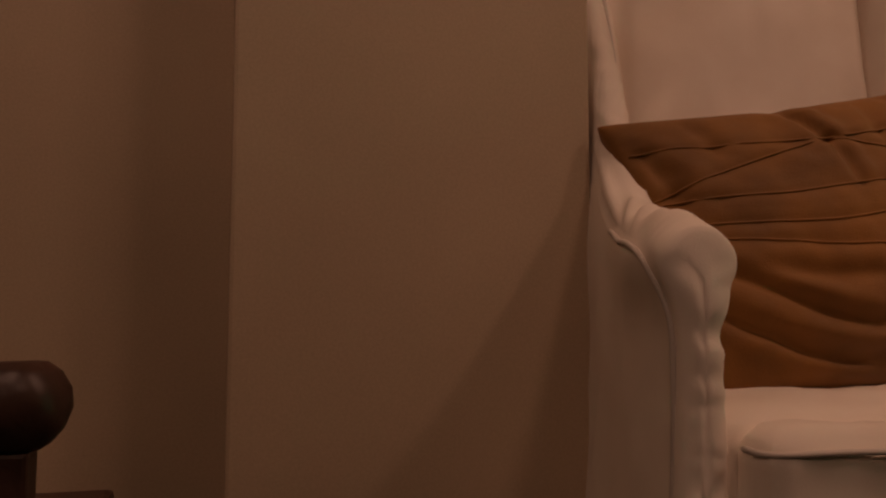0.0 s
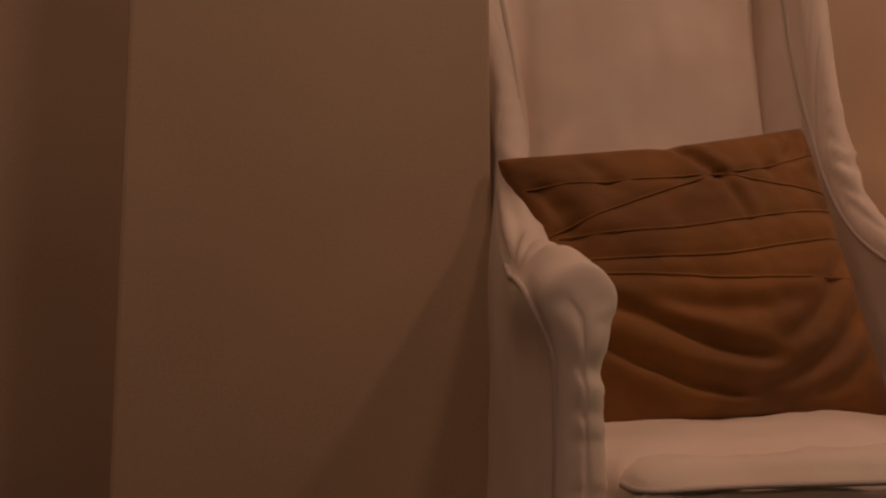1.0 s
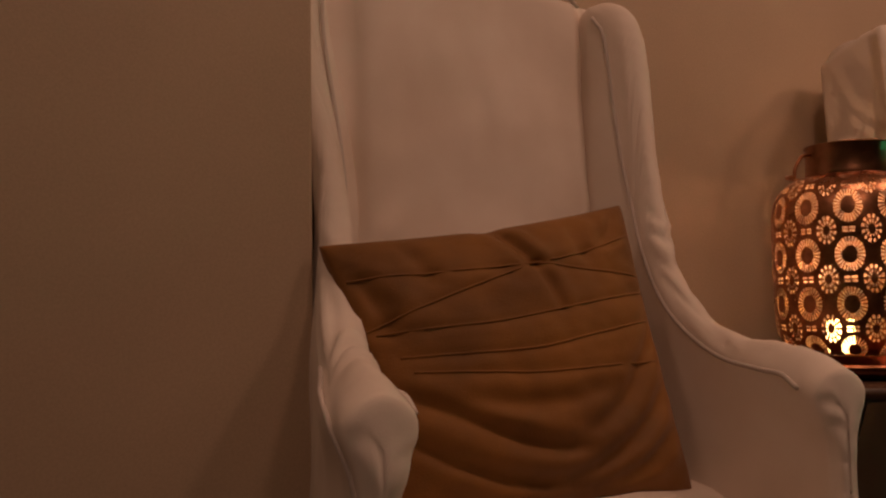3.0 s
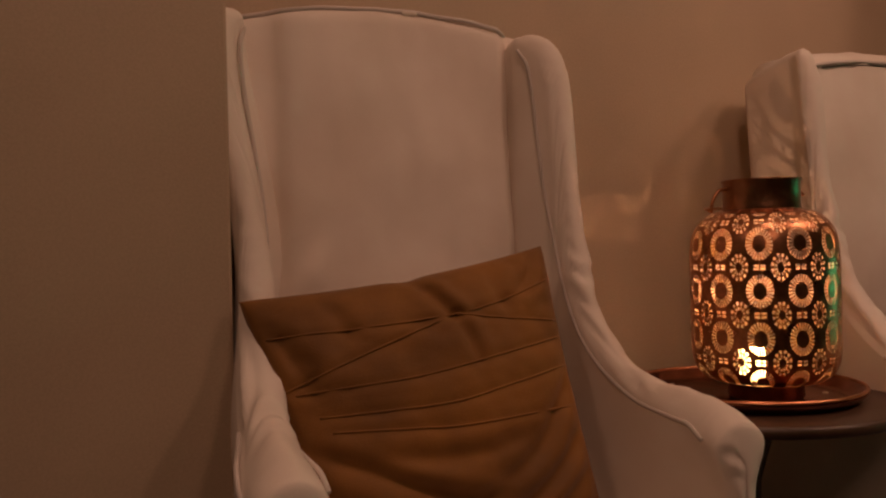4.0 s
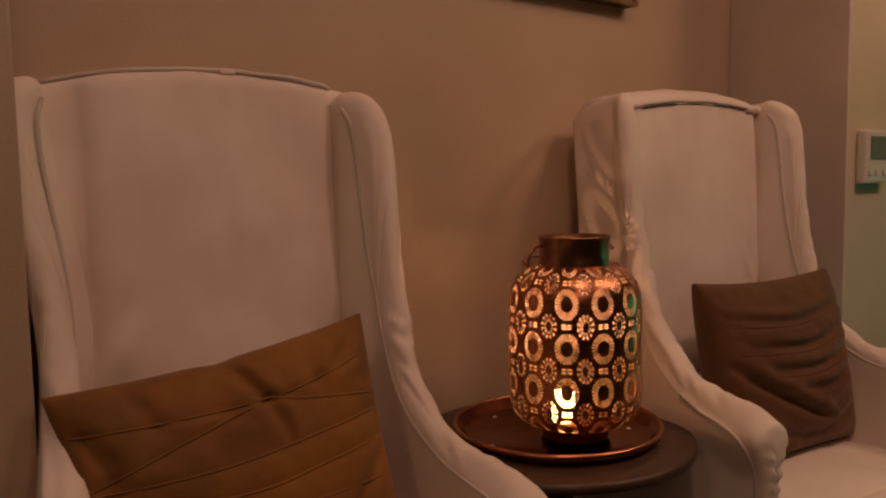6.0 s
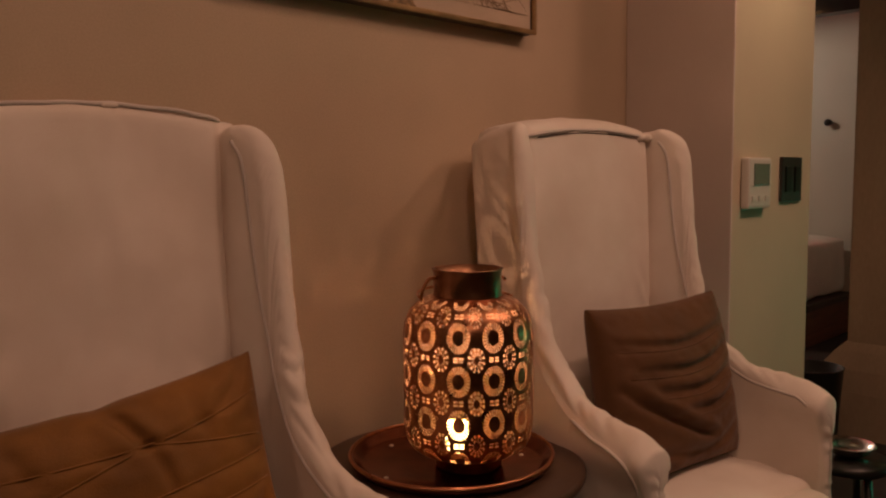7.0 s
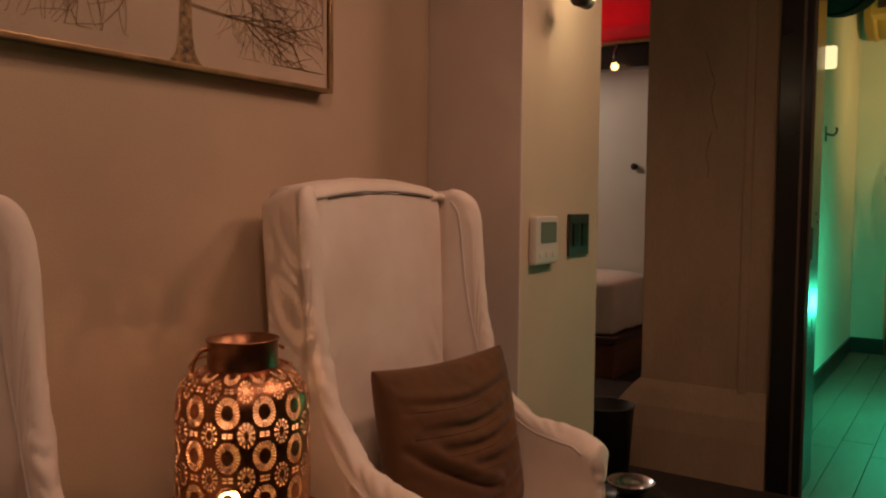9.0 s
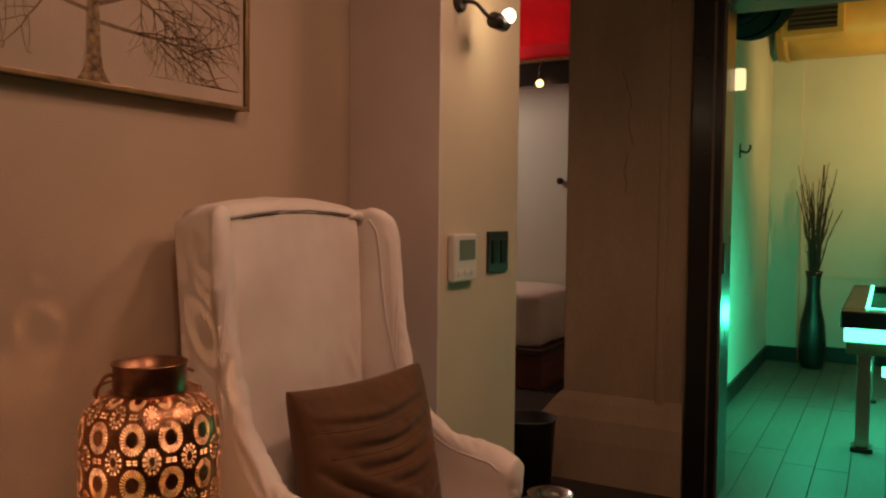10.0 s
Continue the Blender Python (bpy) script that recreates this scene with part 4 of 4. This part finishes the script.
part("bed", boxes(((X0 + 0.13, Y0 + 0.13, 0.71), (X1 - 0.13, Y1 - 0.13, 0.745))), CLOTH, pool, "green baize", smooth=False)
part("body", boxes(((X0 + 0.03, Y0 + 0.03, 0.56), (X1 - 0.03, Y1 - 0.03, 0.625)), bevel=0.008), WOOD, pool, smooth=False)
part("light_band", boxes(((X0 + 0.02, Y0 + 0.02, 0.628), (X1 - 0.02, Y1 - 0.02, 0.695)), bevel=0.004), GREEN_LED, pool, "glowing green light band", smooth=False)
part("lower_band", boxes(((X0 + 0.22, Y0 + 0.2, 0.42), (X1 - 0.22, Y1 - 0.2, 0.48)), bevel=0.004), GREEN_LED, pool, "glowing green lower band", smooth=False)
part("underframe", boxes(((X0 + 0.20, Y0 + 0.18, 0.48), (X1 - 0.20, Y1 - 0.18, 0.56))), BLACK, pool, smooth=False)
for x in (X0 + 0.22, X1 - 0.30):
    for y in (Y0 + 0.08, Y1 - 0.15):
        part("leg", boxes(((x, y, 0.025), (x + 0.08, y + 0.07, 0.56)), bevel=0.006), STEEL, pool, smooth=False)
        part("shoe", boxes(((x - 0.02, y - 0.02, 0.0), (x + 0.10, y + 0.09, 0.025)), bevel=0.004), BLACK, pool, smooth=False)

vase = holder("vase", (7.80, 0.17, 0), "tall glossy black floor vase in the corner", "vase")
bm = bmesh.new()
lathe(bm, [(0.001, 0.0), (0.08, 0.0), (0.10, 0.06), (0.108, 0.22), (0.096, 0.38), (0.065, 0.52), (0.05, 0.64), (0.055, 0.76), (0.07, 0.82), (0.062, 0.82), (0.046, 0.75), (0.04, 0.6),
           (0.001, 0.58)], steps=32)
part("body", bm, VASE, vase)
twigs = holder("dry_twigs", (7.80, 0.17, 0.585), "bundle of dark dry twigs in the black vase", "twigs")
random.seed(9)
for k in range(34):
    a, lean = random.uniform(0, 6.28), random.uniform(0.02, 0.20)
    h = random.uniform(0.65, 1.15)
    pts = [Vector((0.02 * math.cos(a), 0.02 * math.sin(a), 0.0))]
    for j in range(1, 7):
        f = j / 6
        pts.append(Vector((math.cos(a) * (0.02 + lean * f * f), math.sin(a) * (0.02 + lean * f * f), h * f)) + Vector((random.uniform(-1, 1), random.uniform(-1, 1), 0)) * 0.012)
    bm = bmesh.new()
    tube(bm, pts, 0.0085, 5, 0.003)
    for j in (2, 3, 4, 5):
        b = random.uniform(0, 6.28)
        tube(bm, [pts[j], pts[j] + Vector((0.05 * math.cos(b), 0.05 * math.sin(b), 0.09))], 0.0028, 4, 0.0012)
    part("twig", bm, TWIG, twigs)

duct = holder("air_duct", (7.86, -1.0, 2.94), "round sheet metal air duct along the far wall", "duct")
bm = bmesh.new()
pts = [(0, y, 0) for y in (1.5, 1.2, 0.6, 0.0, -0.8, -1.6, -2.2)]
tube(bm, pts, 0.33, 40)
part("pipe", bm, DUCT, duct)
for y in (1.45, 0.45, -0.6):
    bm = bmesh.new()
    tube(bm, [(0, y, 0), (0, y - 0.02, 0), (0, y - 0.04, 0)], 0.342, 40)
    part("band", bm, DUCT, duct)
part("collar", boxes(((-0.44, 0.98, -0.22), (-0.20, 1.44, 0.22)), bevel=0.01), DUCT, duct, smooth=False)
part("grille_back", boxes(((-0.446, 1.03, -0.17), (-0.438, 1.39, 0.17))), FRAME_DARK, duct, smooth=False)
for k in range(9):
    z = -0.155 + 0.038 * k
    part("slat", boxes(((-0.456, 1.03, z), (-0.445, 1.39, z + 0.012)), bevel=0.002), FRAME_DARK, duct, smooth=False)
for y in (0.6, -1.2):
    bm = bmesh.new()
    tube(bm, [(0, y, 0.32), (0, y, 0.46)], 0.012, 8)
    part("hanger", bm, BLACK, duct)

hood = holder("black_duct", (4.95, 0.30, 2.28), "large matt black duct elbow under the pool room ceiling", "duct")
bm = bmesh.new()
tube(bm, spline([(-0.55, 0.03, 0.12), (0.1, 0.03, 0.15), (0.55, 0.02, 0.30), (0.95, 0.0, 0.60), (1.15, 0.0, 1.12)], 8), 0.19, 32)
part("elbow", bm, MATT_BLACK, hood)
for x in (-0.4, -0.1):
    bm = bmesh.new()
    tube(bm, [(x, 0.03, 0.13), (x + 0.025, 0.03, 0.132), (x + 0.05, 0.03, 0.135)], 0.198, 32)
    part("band", bm, MATT_BLACK, hood)
hook = holder("coat_hook", (6.32, 0.56, 1.735), "small dark metal hook on the green-lit wall", "hook")
part("plate", boxes(((-0.02, -0.008, -0.05), (0.02, -0.0005, 0.05)), bevel=0.003), SWITCH, hook, smooth=False)
bm = bmesh.new()
tube(bm, spline([(0, -0.006, 0.0), (0, -0.05, -0.01), (0.0, -0.07, 0.02), (0, -0.065, 0.04)], 5), 0.008, 8)
part("prong", bm, SWITCH, hook)

# planks of the pool room floor
pf = slab("floor_pool", (4.02, -3.3, -0.1), (8.3, 0.6, -0.012), FRAME_DARK, "grey plank floor of the pool room lit green", "floor", 0)
plank = finish(boxes(((0, 0, -0.012), (1.42, 0.155, 0.0)), bevel=0.0025), "plank", PLANK, False)
random.seed(3)
k = 0
for r in range(24):
    y = 0.40 - 0.158 * r
    shift = -random.uniform(0.0, 1.0)
    for n in range(4):
        x = 4.03 + shift + 1.424 * n
        if x > 8.2 or x + 1.42 < 4.03:
            continue
        ob = new("plank", plank)
        ob.parent = pf
        ob.location = (max(x, 4.03), y, 0)
        if x < 4.03:
            ob.scale.x = (x + 1.42 - 4.03) / 1.42
        elif x + 1.42 > 8.2:
            ob.scale.x = (8.2 - x) / 1.42
